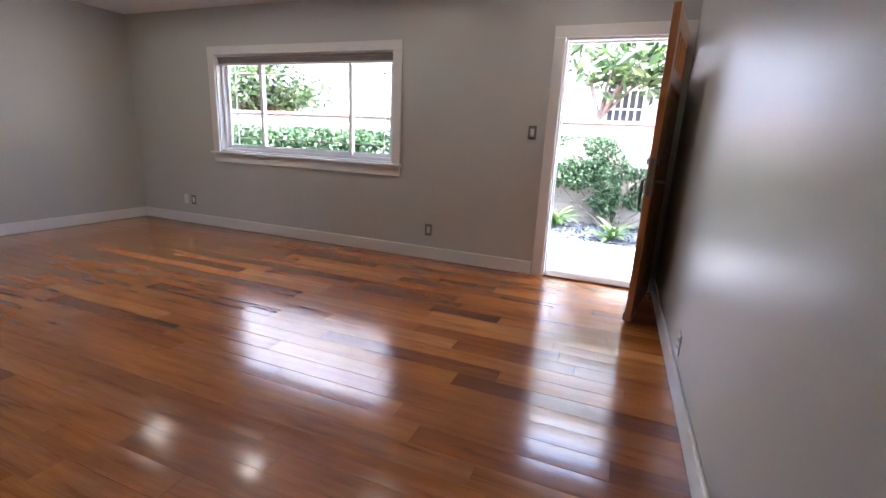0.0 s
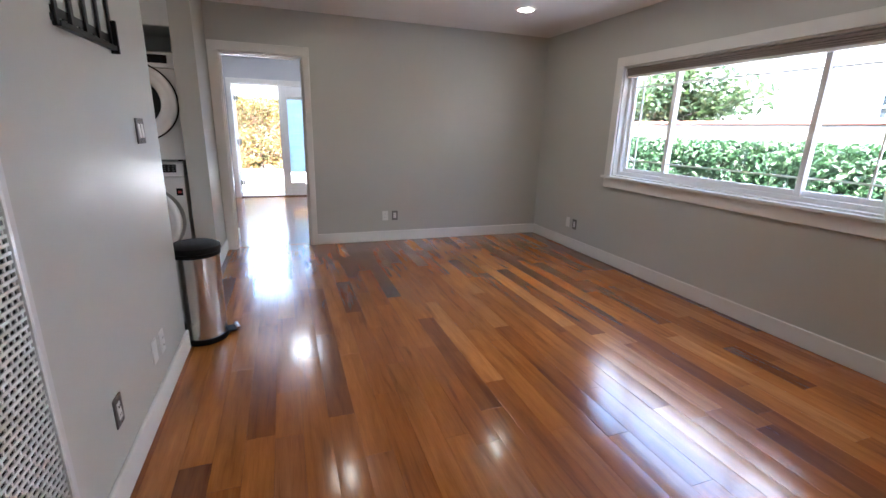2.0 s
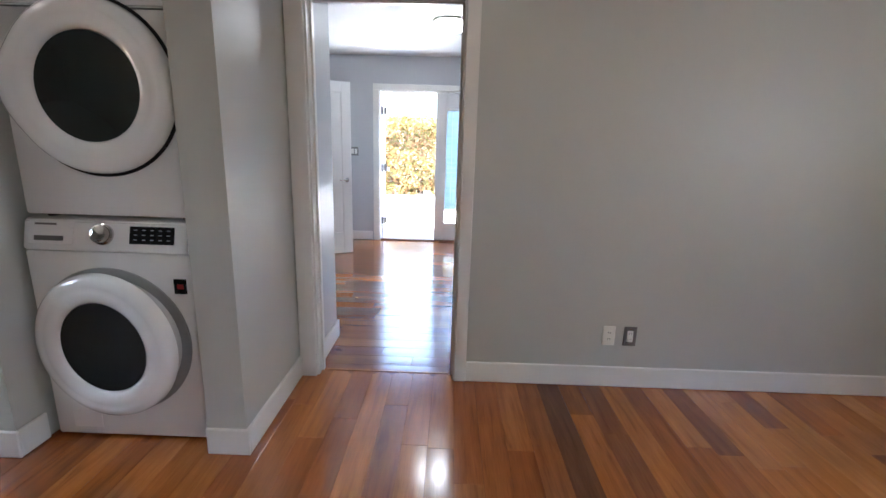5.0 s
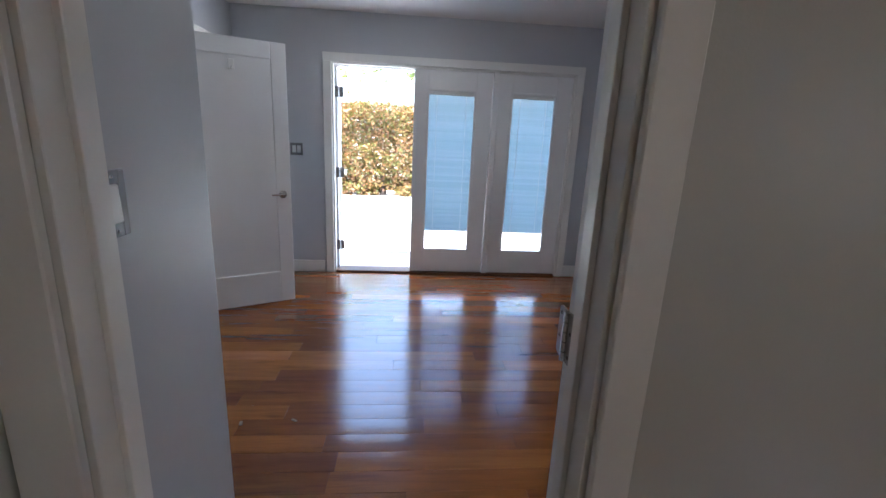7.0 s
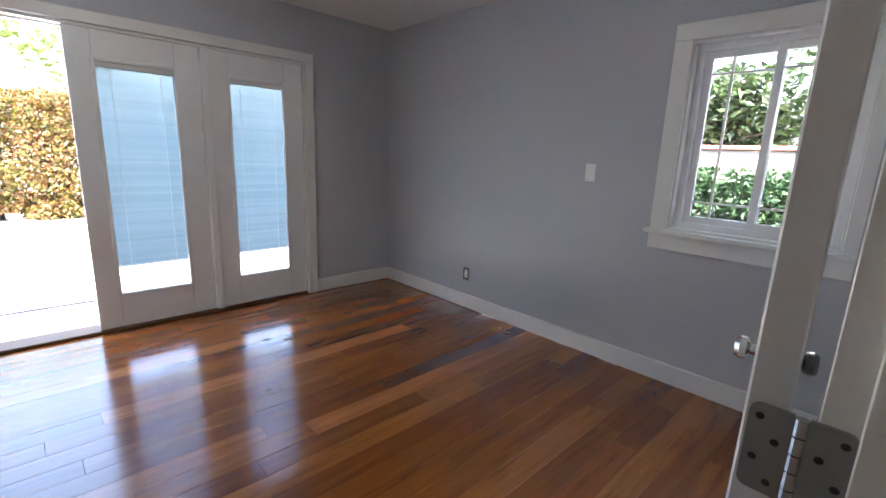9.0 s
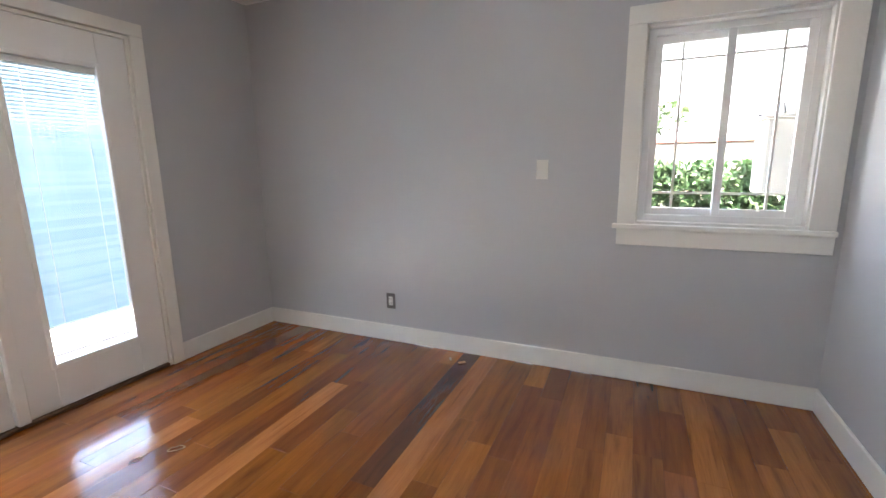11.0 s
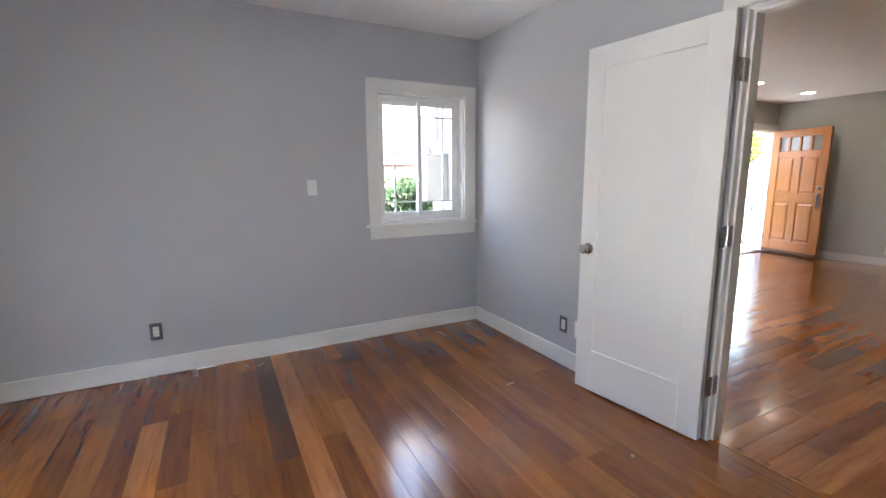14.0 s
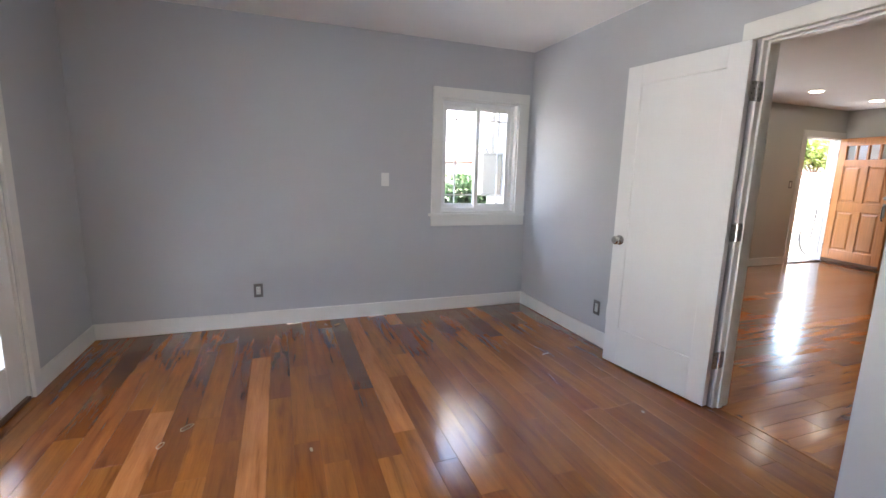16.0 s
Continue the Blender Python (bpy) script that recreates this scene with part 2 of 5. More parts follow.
# brighter copy of the tree leaf, with sunlight put into the colour
SUNLEAF = leaf_material("tree_leaf_sun_tone", [(0.0, (0.07, 0.11, 0.02)), (0.6, (0.12, 0.16, 0.035)), (1.0, (0.20, 0.22, 0.08))], 0.4, 0.5)
AGAVE = leaf_material("striped_strap_leaf", [(0.0, (0.045, 0.10, 0.022)), (0.5, (0.10, 0.16, 0.045)), (1.0, (0.26, 0.29, 0.15))])


# ---- building blocks ----
def box(bm, x0, y0, z0, x1, y1, z1, bev=0.0, seg=1, m=None):
    q = Matrix.Translation(((x0 + x1) / 2, (y0 + y1) / 2, (z0 + z1) / 2)) @ Matrix.Diagonal((abs(x1 - x0), abs(y1 - y0), abs(z1 - z0), 1))
    vs = bmesh.ops.create_cube(bm, size=1, matrix=(m @ q) if m else q)["verts"]
    if bev:
        bmesh.ops.bevel(bm, geom=list({e for v in vs for e in v.link_edges}), offset=bev, segments=seg, affect="EDGES", profile=0.5, clamp_overlap=True)
    return bm


def one_box(*a, **k):
    return box(bmesh.new(), *a, **k)


def tube(bm, p, q, r, seg=12, r2=None):
    p, q = Vector(p), Vector(q)
    d = q - p
    m = Matrix.Translation((p + q) / 2) @ d.to_track_quat("Z", "Y").to_matrix().to_4x4()
    bmesh.ops.create_cone(bm, cap_ends=True, segments=seg, radius1=r, radius2=r if r2 is None else r2, depth=d.length, matrix=m)
    return bm


def lathe(bm, profile, seg, m=None):
    """Revolves (radius, height) pairs about z."""
    m = m or Matrix()
    rings = []
    for r, h in profile:
        rings.append([bm.verts.new(m @ Vector((r * math.cos(2 * math.pi * k / seg), r * math.sin(2 * math.pi * k / seg), h))) for k in range(seg)] if r > 1e-6 else [bm.verts.new(m @ Vector((0, 0, h)))])
    for a, b in zip(rings, rings[1:]):
        for k in range(seg):
            n = (k + 1) % seg
            if len(a) == 1 and len(b) > 1:
                bm.faces.new((a[0], b[k], b[n]))
            elif len(b) == 1 and len(a) > 1:
                bm.faces.new((a[k], a[n], b[0]))
            elif len(a) > 1:
                bm.faces.new((a[k], a[n], b[n], b[k]))
    bmesh.ops.recalc_face_normals(bm, faces=bm.faces[:])
    return bm


def ring(bm, big, small, m=None, seg=40, sub=10):
    """A torus about z."""
    m = m or Matrix()
    loops = [[bm.verts.new(m @ Vector(((big + small * math.cos(b)) * math.cos(a), (big + small * math.cos(b)) * math.sin(a), small * math.sin(b)))) for b in (2 * math.pi * j / sub for j in range(sub))] for a in (2 * math.pi * i / seg for i in range(seg))]
    for i in range(seg):
        for j in range(sub):
            bm.faces.new((loops[i][j], loops[(i + 1) % seg][j], loops[(i + 1) % seg][(j + 1) % sub], loops[i][(j + 1) % sub]))
    return bm


def link_mesh(name, bm, material, smooth=False):
    me = bpy.data.meshes.new(name)
    bm.to_mesh(me)
    bm.free()
    me.materials.append(material)
    if smooth:
        me.polygons.foreach_set("use_smooth", [True] * len(me.polygons))
        me.set_sharp_from_angle(angle=radians(40))
    return new(name, me)


def part(name, bm, material, parent, label="", smooth=False):
    ob = link_mesh(name, bm, material, smooth)
    ob.parent = parent
    return tagged(ob, label)


def thing(name, m, label, category, group="", kind=""):
    ob = new(name)
    ob.empty_display_size = 0.05
    ob.matrix_basis = m
    return tagged(ob, label, category, group, kind)


def structure(name, bm, material, label, category, smooth=False):
    return tagged(link_mesh(name, bm, material, smooth), label, category, kind="structure")


def slab(axis, a0, a1, t0, t1, z0, z1, holes=()):
    """A wall along x or y from a0 to a1, between t0 and t1 across, with openings (a0, a1, z0, z1) cut through."""
    bm = bmesh.new()
    us = sorted({a0, a1, *(v for h in holes for v in h[:2] if a0 < v < a1)})
    vs = sorted({z0, z1, *(v for h in holes for v in h[2:] if z0 < v < z1)})

    def solid(i, j):
        if not (0 <= i < len(us) - 1 and 0 <= j < len(vs) - 1):
            return False
        u, v = (us[i] + us[i + 1]) / 2, (vs[j] + vs[j + 1]) / 2
        return not any(h[0] < u < h[1] and h[2] < v < h[3] for h in holes)

    made = {}

    def vert(u, t, z):
        key = (u, t, z)
        if key not in made:
            made[key] = bm.verts.new((u, t, z) if axis == "x" else (t, u, z))
        return made[key]

    def face(*p):
        bm.faces.new([vert(*q) for q in p])

    for i in range(len(us) - 1):
        for j in range(len(vs) - 1):
            if not solid(i, j):
                continue
            a, b, c, d = us[i], us[i + 1], vs[j], vs[j + 1]
            for t in (t0, t1):
                face((a, t, c), (b, t, c), (b, t, d), (a, t, d))
            if not solid(i - 1, j):
                face((a, t0, c), (a, t1, c), (a, t1, d), (a, t0, d))
            if not solid(i + 1, j):
                face((b, t0, c), (b, t1, c), (b, t1, d), (b, t0, d))
            if not solid(i, j - 1):
                face((a, t0, c), (b, t0, c), (b, t1, c), (a, t1, c))
            if not solid(i, j + 1):
                face((a, t0, d), (b, t0, d), (b, t1, d), (a, t1, d))
    bmesh.ops.recalc_face_normals(bm, faces=bm.faces[:])
    return bm


# ---- shell of the house ----
XE, YN, XW, YS = 1.338, 4.06, -4.93, 0.21      # living room
XB, YB, XF, YSB = -5.053, 3.30, -8.765, -0.85  # bedroom
ZC = 2.485
WIN1 = (-3.50, -1.20, 0.93, 1.99)
FDOOR = (0.385, 1.275, 0.0, 2.045)
BDOOR = (0.285, 1.095, 0.0, 2.05)
WIN2 = (-5.985, -5.19, 0.95, 2.0)
FRENCH = (0.03, 2.395, 0.0, 2.055)
# unseen opening, assumed from bluish daylight and added to brighten the kitchen
WIN3 = (-3.7, -2.8, 1.1, 1.95)
CLOSET = (-8.39, -7.60, 0.0, 2.05)

structure("wall_north", slab("x", XB, XE + 0.14, YN, YN + 0.15, 0, ZC + 0.1, [WIN1, FDOOR]), WALL, "grey painted wall with the front door and wide window", "wall")
structure("wall_bedroom_east", slab("y", 0.02, YN, XB, -4.992, 0, ZC, [BDOOR]), BEDWALL, "grey bedroom wall beside the doorway, blue daylight put into its paint", "wall")
structure("wall_west", slab("y", 0.02, YN, -4.99, XW, 0, ZC, [BDOOR]), WALL, "grey painted wall with the bedroom doorway", "wall")
structure("wall_east", slab("y", -3.2, YN, XE, XE + 0.14, 0, ZC + 0.1), WALL, "plain grey painted side wall, softly shining", "wall")
structure("wall_south", slab("x", -2.557, 0.52, 0.08, YS, 0, ZC), WALL, "grey painted wall between living room and kitchen", "wall")
structure("wall_laundry_pier", slab("x", XW, -4.24, 0.02, 0.19, 0, ZC), WALL, "short grey wall beside the laundry niche", "wall")
structure("wall_laundry_partition", slab("x", XW, -4.17, -0.86, -0.75, 0, ZC), WALL, "thin grey partition between laundry niche and kitchen", "wall")
structure("wall_laundry_back", slab("y", -0.86, 0.13, -5.30, -5.14, 0, ZC), WALL, "grey wall at the back of the laundry niche", "wall")
structure("wall_kitchen_west", slab("y", -3.2, -0.75, XB, XW, 0, ZC), WALL, "grey painted kitchen wall", "wall")
structure("wall_kitchen_south", slab("x", XB, XE + 0.14, -3.35, -3.2, 0, ZC + 0.1, [WIN3]), WALL, "plain grey wall with the added, unseen kitchen window", "wall")
structure("wall_hall", slab("x", -5.47, XB, 0.13, 0.265, 0, ZC), BEDWALL, "short grey wall inside the bedroom doorway, blue daylight put into its paint", "wall")
structure("wall_bedroom_niche", slab("y", YSB, 0.13, -5.47, -5.302, 0, ZC), BEDWALL, "grey bedroom wall behind the laundry niche, blue daylight put into its paint", "wall")
structure("wall_bedroom_north", slab("x", XF - 0.14, XB, YB, YB + 0.15, 0, ZC + 0.1, [WIN2]), BEDWALL, "grey bedroom wall with the small corner window, blue daylight put into its paint", "wall")
structure("wall_bedroom_west", slab("y", YSB - 0.14, YB, XF - 0.14, XF, 0, ZC + 0.1, [FRENCH]), BEDWALL, "grey bedroom wall with the french doors, blue daylight put into its paint", "wall")
structure("wall_bedroom_south", slab("x", XF, -5.302, YSB - 0.14, YSB, 0, ZC, [CLOSET]), BEDWALL, "grey bedroom wall with an inner doorway, blue daylight put into its paint", "wall")
structure("wall_closet", slab("x", XF, -5.302, YSB - 1.2, YSB - 1.1, 0, ZC), BEDWALL, "plain wall behind the inner doorway", "wall")
structure("wall_closet_west", slab("y", YSB - 1.2, YSB - 0.142, XF - 0.14, XF - 0.002, 0, ZC), BEDWALL, "plain wall closing the closet", "wall")
structure("wall_closet_east", slab("y", YSB - 1.2, YSB - 0.142, -5.30, -5.20, 0, ZC), BEDWALL, "plain wall closing the closet", "wall")
structure("ceiling", one_box(XB, -3.2, ZC, XE, YN, ZC + 0.1), CEIL, "white painted living room ceiling", "ceiling")
structure("ceiling_bedroom", one_box(XF, YSB - 1.2, ZC + 0.002, XB - 0.001, YB, ZC + 0.1), CEIL, "white painted bedroom ceiling", "ceiling")
rb = one_box(XB - 0.05, -3.5, ZC + 0.12, XE + 0.5, YN + 0.55, ZC + 0.26)
box(rb, XF - 0.3, YSB - 1.5, ZC + 0.12, XB - 0.052, YB + 0.6, ZC + 0.26)
structure("roof", rb, STUCCO, "flat roof with shallow eaves", "roof")


def baseboards():
    h, d = 0.125, 0.016
    runs = [
        ("x", XW, 0.285, YN - d, YN), ("y", 1.16, YN - d, XW, XW + d), ("y", -3.2, YN - d - 0.0, XE - d, XE),
        ("x", -2.557, 0.52, YS, YS + d), ("y", 0.08, YS + d, -2.573, -2.557), ("x", XW, -4.24, 0.19, 0.19 + d), ("y", 0.02, 0.19 + d, -4.24, -4.24 + d),
        ("y", -0.86, -0.75 + d, -4.17, -4.17 + d), ("x", -4.30, -4.17, -0.75, -0.75 + d), ("x", -5.47 - d, XB - 0.02, 0.265, 0.265 + d), ("y", YSB, 0.265, -5.47 - d, -5.47),
        ("x", XF, XB, YB - d, YB), ("y", 1.20, YB - d, XB - d, XB), ("y", 2.47, YB - d, XF, XF + d), ("y", YSB + d, -0.06, XF, XF + d),
        ("x", -7.51, -5.47 - d, YSB, YSB + d), ("x", XF + d, -8.48, YSB, YSB + d), ("y", 0.08, YS, 0.52, 0.536)]
    for axis, a0, a1, t0, t1 in runs:
        bm = one_box(a0, t0, 0.001, a1, t1, h, 0.004) if axis == "x" else one_box(t0, a0, 0.001, t1, a1, h, 0.004)
        structure("baseboard", bm, TRIM, "white painted flat baseboard", "baseboard")


baseboards()


def casing(axis, hole, at, side, w=0.09, t=0.02, head=0.09, sill=None, ends=(True, True), group="door_casing"):
    """Flat painted trim round an opening on one face of a wall; side is +1 or -1, the way the face looks."""
    a0, a1, z0, z1 = hole
    lo, hi = (at, at + t * side) if side > 0 else (at + t * side, at)
    top = thing(group, pose(0, 0, 0), "flat white painted trim round the opening", "trim", kind="structure")

    def bar(name, u0, u1, v0, v1, more=0.0):
        l2, h2 = (lo, hi + more) if side > 0 else (lo - more, hi)
        bm = one_box(u0, l2, v0, u1, h2, v1, 0.003) if axis == "x" else one_box(l2, u0, v0, h2, u1, v1, 0.003)
        return part(name, bm, TRIM, top)

    zb = z0 + 0.001 if sill is None else z0
    if ends[0]:
        bar("jamb_trim", a0 - w, a0 + 0.004, zb, z1)
    if ends[1]:
        bar("jamb_trim", a1 - 0.004, a1 + (w if ends[1] is True else ends[1]), zb, z1)
    bar("head_trim", a0 - w, a1 + (w if ends[1] in (True, None) else ends[1]), z1, z1 + head, 0.002)
    if sill is not None:
        e = w if ends[1] is True else ends[1]
        bar("stool", a0 - w - 0.025, a1 + e + (0.02 if ends[1] is True else 0.0), z0 - 0.025, z0, 0.025)
        bar("apron", a0 - w, a1 + e, z0 - 0.025 - sill, z0 - 0.025)
    return top


casing("x", WIN1, YN, -1, sill=0.095, group="window_casing")
casing("x", FDOOR, YN, -1, ends=(True, 0.06))
casing("y", BDOOR, XW, 1, ends=(True, 0.065))
casing("y", BDOOR, XB, -1, ends=(False, None))
casing("x", WIN2, YB, -1, sill=0.095, ends=(True, 0.105), group="window_casing")
casing("y", FRENCH, XF, 1, w=0.075, head=0.075)
casing("x", CLOSET, YSB, 1)


def lining(name, axis, hole, t0, t1, th=0.014, sill=True, stop=None, material=TRIM):
    """Painted boards that line an opening through a wall."""
    a0, a1, z0, z1 = hole
    bm = bmesh.new()
    pieces = [(a0, a0 + th, z0, z1), (a1 - th, a1, z0, z1), (a0 + th, a1 - th, z1 - th, z1)] + ([(a0 + th, a1 - th, z0, z0 + th)] if sill else [])
    spans = [(t0, t1, 0.0)] + ([(stop[0], stop[1], 0.012)] if stop else [])
    for s0, s1, extra in spans:
        for u0, u1, v0, v1 in pieces:
            if extra:
                if u1 - u0 < 0.1:
                    u0, u1 = (u1, u1 + extra) if u0 == a0 else (u0 - extra, u0)
                    v1 -= th
                else:
                    v0, v1, u0, u1 = v0 - extra, v0, u0 + extra, u1 - extra
            box(bm, u0, s0, v0, u1, s1, v1, 0.0015) if axis == "x" else box(bm, s0, u0, v0, s1, u1, v1, 0.0015)
    return structure(name, bm, material, "white painted lining of an opening", "frame")


lining("window_lining", "x", WIN1, YN + 0.002, YN + 0.148)
lining("window_lining", "x", WIN2, YB + 0.002, YB + 0.148)
lining("window_lining", "x", WIN3, -3.348, -3.202)
lining("door_frame", "x", FDOOR, YN + 0.002, YN + 0.148, 0.02, False, (YN + 0.06, YN + 0.085))
lining("door_frame", "y", BDOOR, XB + 0.002, XW - 0.002, 0.014, False, (-5.02, -4.985))
lining("door_frame", "x", CLOSET, YSB - 0.138, YSB - 0.002, 0.014, False)
lining("door_frame", "y", FRENCH, XF - 0.138, XF - 0.002, 0.02, False)
structure("threshold", one_box(0.405, YN - 0.01, 0.0, 1.255, YN + 0.17, 0.018, 0.004), SADDLE, "dark wooden threshold of the front door", "threshold")
structure("threshold", one_box(XF - 0.17, 0.05, 0.0, XF + 0.006, 2.375, 0.022, 0.005), SADDLE, "dark worn threshold under the french doors", "threshold")
structure("threshold", one_box(-5.012, 0.30, -0.004, -4.99, 1.06, 0.003, 0.0015), BOARD, "narrow flush wooden strip in the doorway", "threshold")


# ---- windows ----
def bars(parent, spec, material=VINYL, bev=0.002):
    for name, b in spec:
        part(name, one_box(*b, bev), material, parent)


def pane(parent, x0, y0, z0, x1, y1, z1):
    ob = part("pane", one_box(x0, y0, z0, x1, y1, z1), GLASS, parent)
    ob.visible_shadow = False
    return ob


def slider(name, hole, y, panels, label):
    """Vinyl sliding window: outer frame, sashes with prairie bars, panes. panels: (x0, x1, depth offset)."""
    a0, a1, z0, z1 = hole[0] + 0.014, hole[1] - 0.014, hole[2] + 0.014, hole[3] - 0.014
    w = thing(name, pose(0, 0, 0), label, "window", kind="structure")
    f = 0.035
    bars(w, [("window_frame", (a0, y - 0.035, z0, a0 + f, y + 0.035, z1)), ("window_frame", (a1 - f, y - 0.035, z0, a1, y + 0.035, z1)),
             ("window_frame", (a0 + f, y - 0.035, z0, a1 - f, y + 0.035, z0 + f)), ("window_frame", (a0 + f, y - 0.035, z1 - f, a1 - f, y + 0.035, z1))])
    for k, (p0, p1, dy, grid) in enumerate(panels):
        yy, s = y + dy, 0.038
        zb, zt = z0 + f, z1 - f
        sash = bmesh.new()
        for b in ((p0, zb, p0 + s, zt), (p1 - s, zb, p1, zt), (p0 + s, zb, p1 - s, zb + s), (p0 + s, zt - s, p1 - s, zt)):
            box(sash, b[0], yy - 0.013, b[1], b[2], yy + 0.013, b[3], 0.002)
        so = part("sash", sash, VINYL, w)
        pane(so, p0 + s - 0.004, yy - 0.003, zb + s - 0.004, p1 - s + 0.004, yy + 0.003, zt - s + 0.004)
        g = 0.006
        for v in grid[0]:
            part("glazing_bar", one_box(v - g, yy - 0.006, zb + s, v + g, yy + 0.006, zt - s), VINYL, so)
        for h in grid[1]:
            part("glazing_bar", one_box(p0 + s, yy - 0.0055, h - g, p1 - s, yy + 0.0055, h + g), VINYL, so)
        if k != 1:
            xl = p1 - 0.02 if k == 0 else p0 + 0.02
            part("latch", one_box(xl - 0.008, yy - 0.030, (zb + zt) / 2 - 0.03, xl + 0.008, yy - 0.013, (zb + zt) / 2 + 0.03, 0.003), VINYL, so)
    return w


slider("window_1", WIN1, YN + 0.095, [(-3.452, -2.89, 0.014, ((-3.32,), (1.10, 1.80))), (-2.93, -1.72, -0.014, ((), (1.10, 1.80))), (-1.76, -1.248, 0.014, ((-1.36,), (1.10, 1.80)))],
       "wide white three-part sliding window with thin bars")
slider("window_2", WIN2, YB + 0.095, [(-5.937, -5.565, 0.014, ((-5.80,), (1.12, 1.83))), (-5.605, -5.238, -0.014, ((-5.36,), (1.12, 1.83)))],
       "small white two-part sliding window with thin bars")

slider("window_3", WIN3, -3.29, [(-3.652, -3.23, 0.014, ((), ())), (-3.27, -2.848, -0.014, ((), ()))], "plain white two-part kitchen sliding window, unseen and added for daylight")


def roller_shade():
    sh = thing("window_shade", pose(-2.35, YN + 0.04, 1.905), "raised taupe cellular shade at the window head", "window shade")
    part("head_rail", one_box(-1.13, -0.022, 0.045, 1.13, 0.022, 0.068, 0.003), TAUPE, sh)
    for k in range(3):
        part("fold", one_box(-1.125, -0.02 + 0.002 * k, 0.031 - 0.014 * k, 1.125, 0.02 - 0.002 * k, 0.0435 - 0.014 * k, 0.004), TAUPE, sh)
    part("bottom_rail", one_box(-1.13, -0.018, -0.018, 1.13, 0.018, 0.002, 0.003), TRIM, sh)


roller_shade()


# ---- doors ----
def knob(parent, x, y, z, way, label="brushed chrome door knob"):
    """A round knob on a rose; way is the direction that it stands out in."""
    bm = bmesh.new()
    m = Matrix.Translation((x, y, z)) @ Vector(way).to_track_quat("Z", "Y").to_matrix().to_4x4()
    lathe(bm, [(0, 0), (0.032, 0), (0.034, 0.006), (0.014, 0.010), (0.013, 0.028), (0.026, 0.036), (0.029, 0.050), (0.022, 0.060), (0, 0.062)], 20, m)
    return part("door_knob", bm, CHROME, parent, label, True)


def panel_leaf(parent, width, height, thick=0.035, stile=0.11, top=0.12, bottom=0.26, material=DOORW):
    """One recessed flat panel between stiles and rails; local x along the leaf from the hinge, y its thickness."""
    t = thick / 2
    bars(parent, [("stile", (0, -t, 0, stile, t, height)), ("stile", (width - stile, -t, 0, width, t, height)),
                  ("rail", (stile, -t, 0, width - stile, t, bottom)), ("rail", (stile, -t, height - top, width - stile, t, height)),
                  ("panel", (stile - 0.005, -t + 0.010, bottom - 0.005, width - stile + 0.005, t - 0.010, height - top + 0.005))], material, 0.0025)


def hinge(parent, m):
    """Two leaves with rounded corners, screws and a pin; flat in local x-z, pin along z."""
    for s in (-1, 1):
        bm = bmesh.new()
        edge = [(0.006, -0.05), (0.034, -0.05), (0.0391, -0.0487), (0.0427, -0.0451), (0.044, -0.04), (0.044, 0.04), (0.0427, 0.0451), (0.0391, 0.0487), (0.034, 0.05), (0.006, 0.05)]
        lo = [bm.verts.new(m @ Vector((s * px, -0.0018, pz))) for px, pz in edge]
        hi = [bm.verts.new(m @ Vector((s * px, 0.0018, pz))) for px, pz in edge]
        bm.faces.new(lo), bm.faces.new(hi[::-1])
        for k in range(10):
            bm.faces.new((lo[k], hi[k], hi[(k + 1) % 10], lo[(k + 1) % 10]))
        bmesh.ops.recalc_face_normals(bm, faces=bm.faces[:])
        screws = []
        for zz, xx in ((-0.036, 0.018), (-0.012, 0.034), (0.012, 0.018), (0.036, 0.034)):
            screws.append(m @ Matrix.Translation((s * xx, -0.0018, zz)) @ Matrix.Rotation(radians(90), 4, "X"))
        part("hinge_leaf", bm, HINGEM, parent, "satin nickel hinge plate")
        for q in screws:
            part("screw", lathe(bmesh.new(), [(0, 0.0006), (0.0028, 0.0008), (0.0042, 0)], 8, q), BLACKM, parent)
    bm = bmesh.new()
    for k in range(5):
        tube(bm, m @ Vector((0, -0.004, -0.05 + 0.02 * k + 0.0008)), m @ Vector((0, -0.004, -0.05 + 0.02 * (k + 1) - 0.0008)), 0.0062, 12)
    part("hinge_pin", bm, CHROME, parent, "bright knuckled hinge pin")


def bedroom_door():
    base = pose(-5.094, 1.100, 0.012, 0, 0, 97)
    d = thing("door_2", base, "white painted one-panel door folded back against the wall", "door", kind="structure")
    panel_leaf(d, 0.758, 2.028, 0.04)
    inv = base.inverted()
    for z in (0.304, 1.047, 1.787):
        hinge(d, inv @ pose(-5.062, 1.079, z, 0, 0, 0))
    knob(d, 0.698, 0.02, 0.89, (0, 1, 0))
    knob(d, 0.698, -0.02, 0.89, (0, -1, 0))
    part("latch_plate", one_box(0.7575, -0.012, 0.86, 0.7595, 0.012, 0.92), CHROME, d)


bedroom_door()


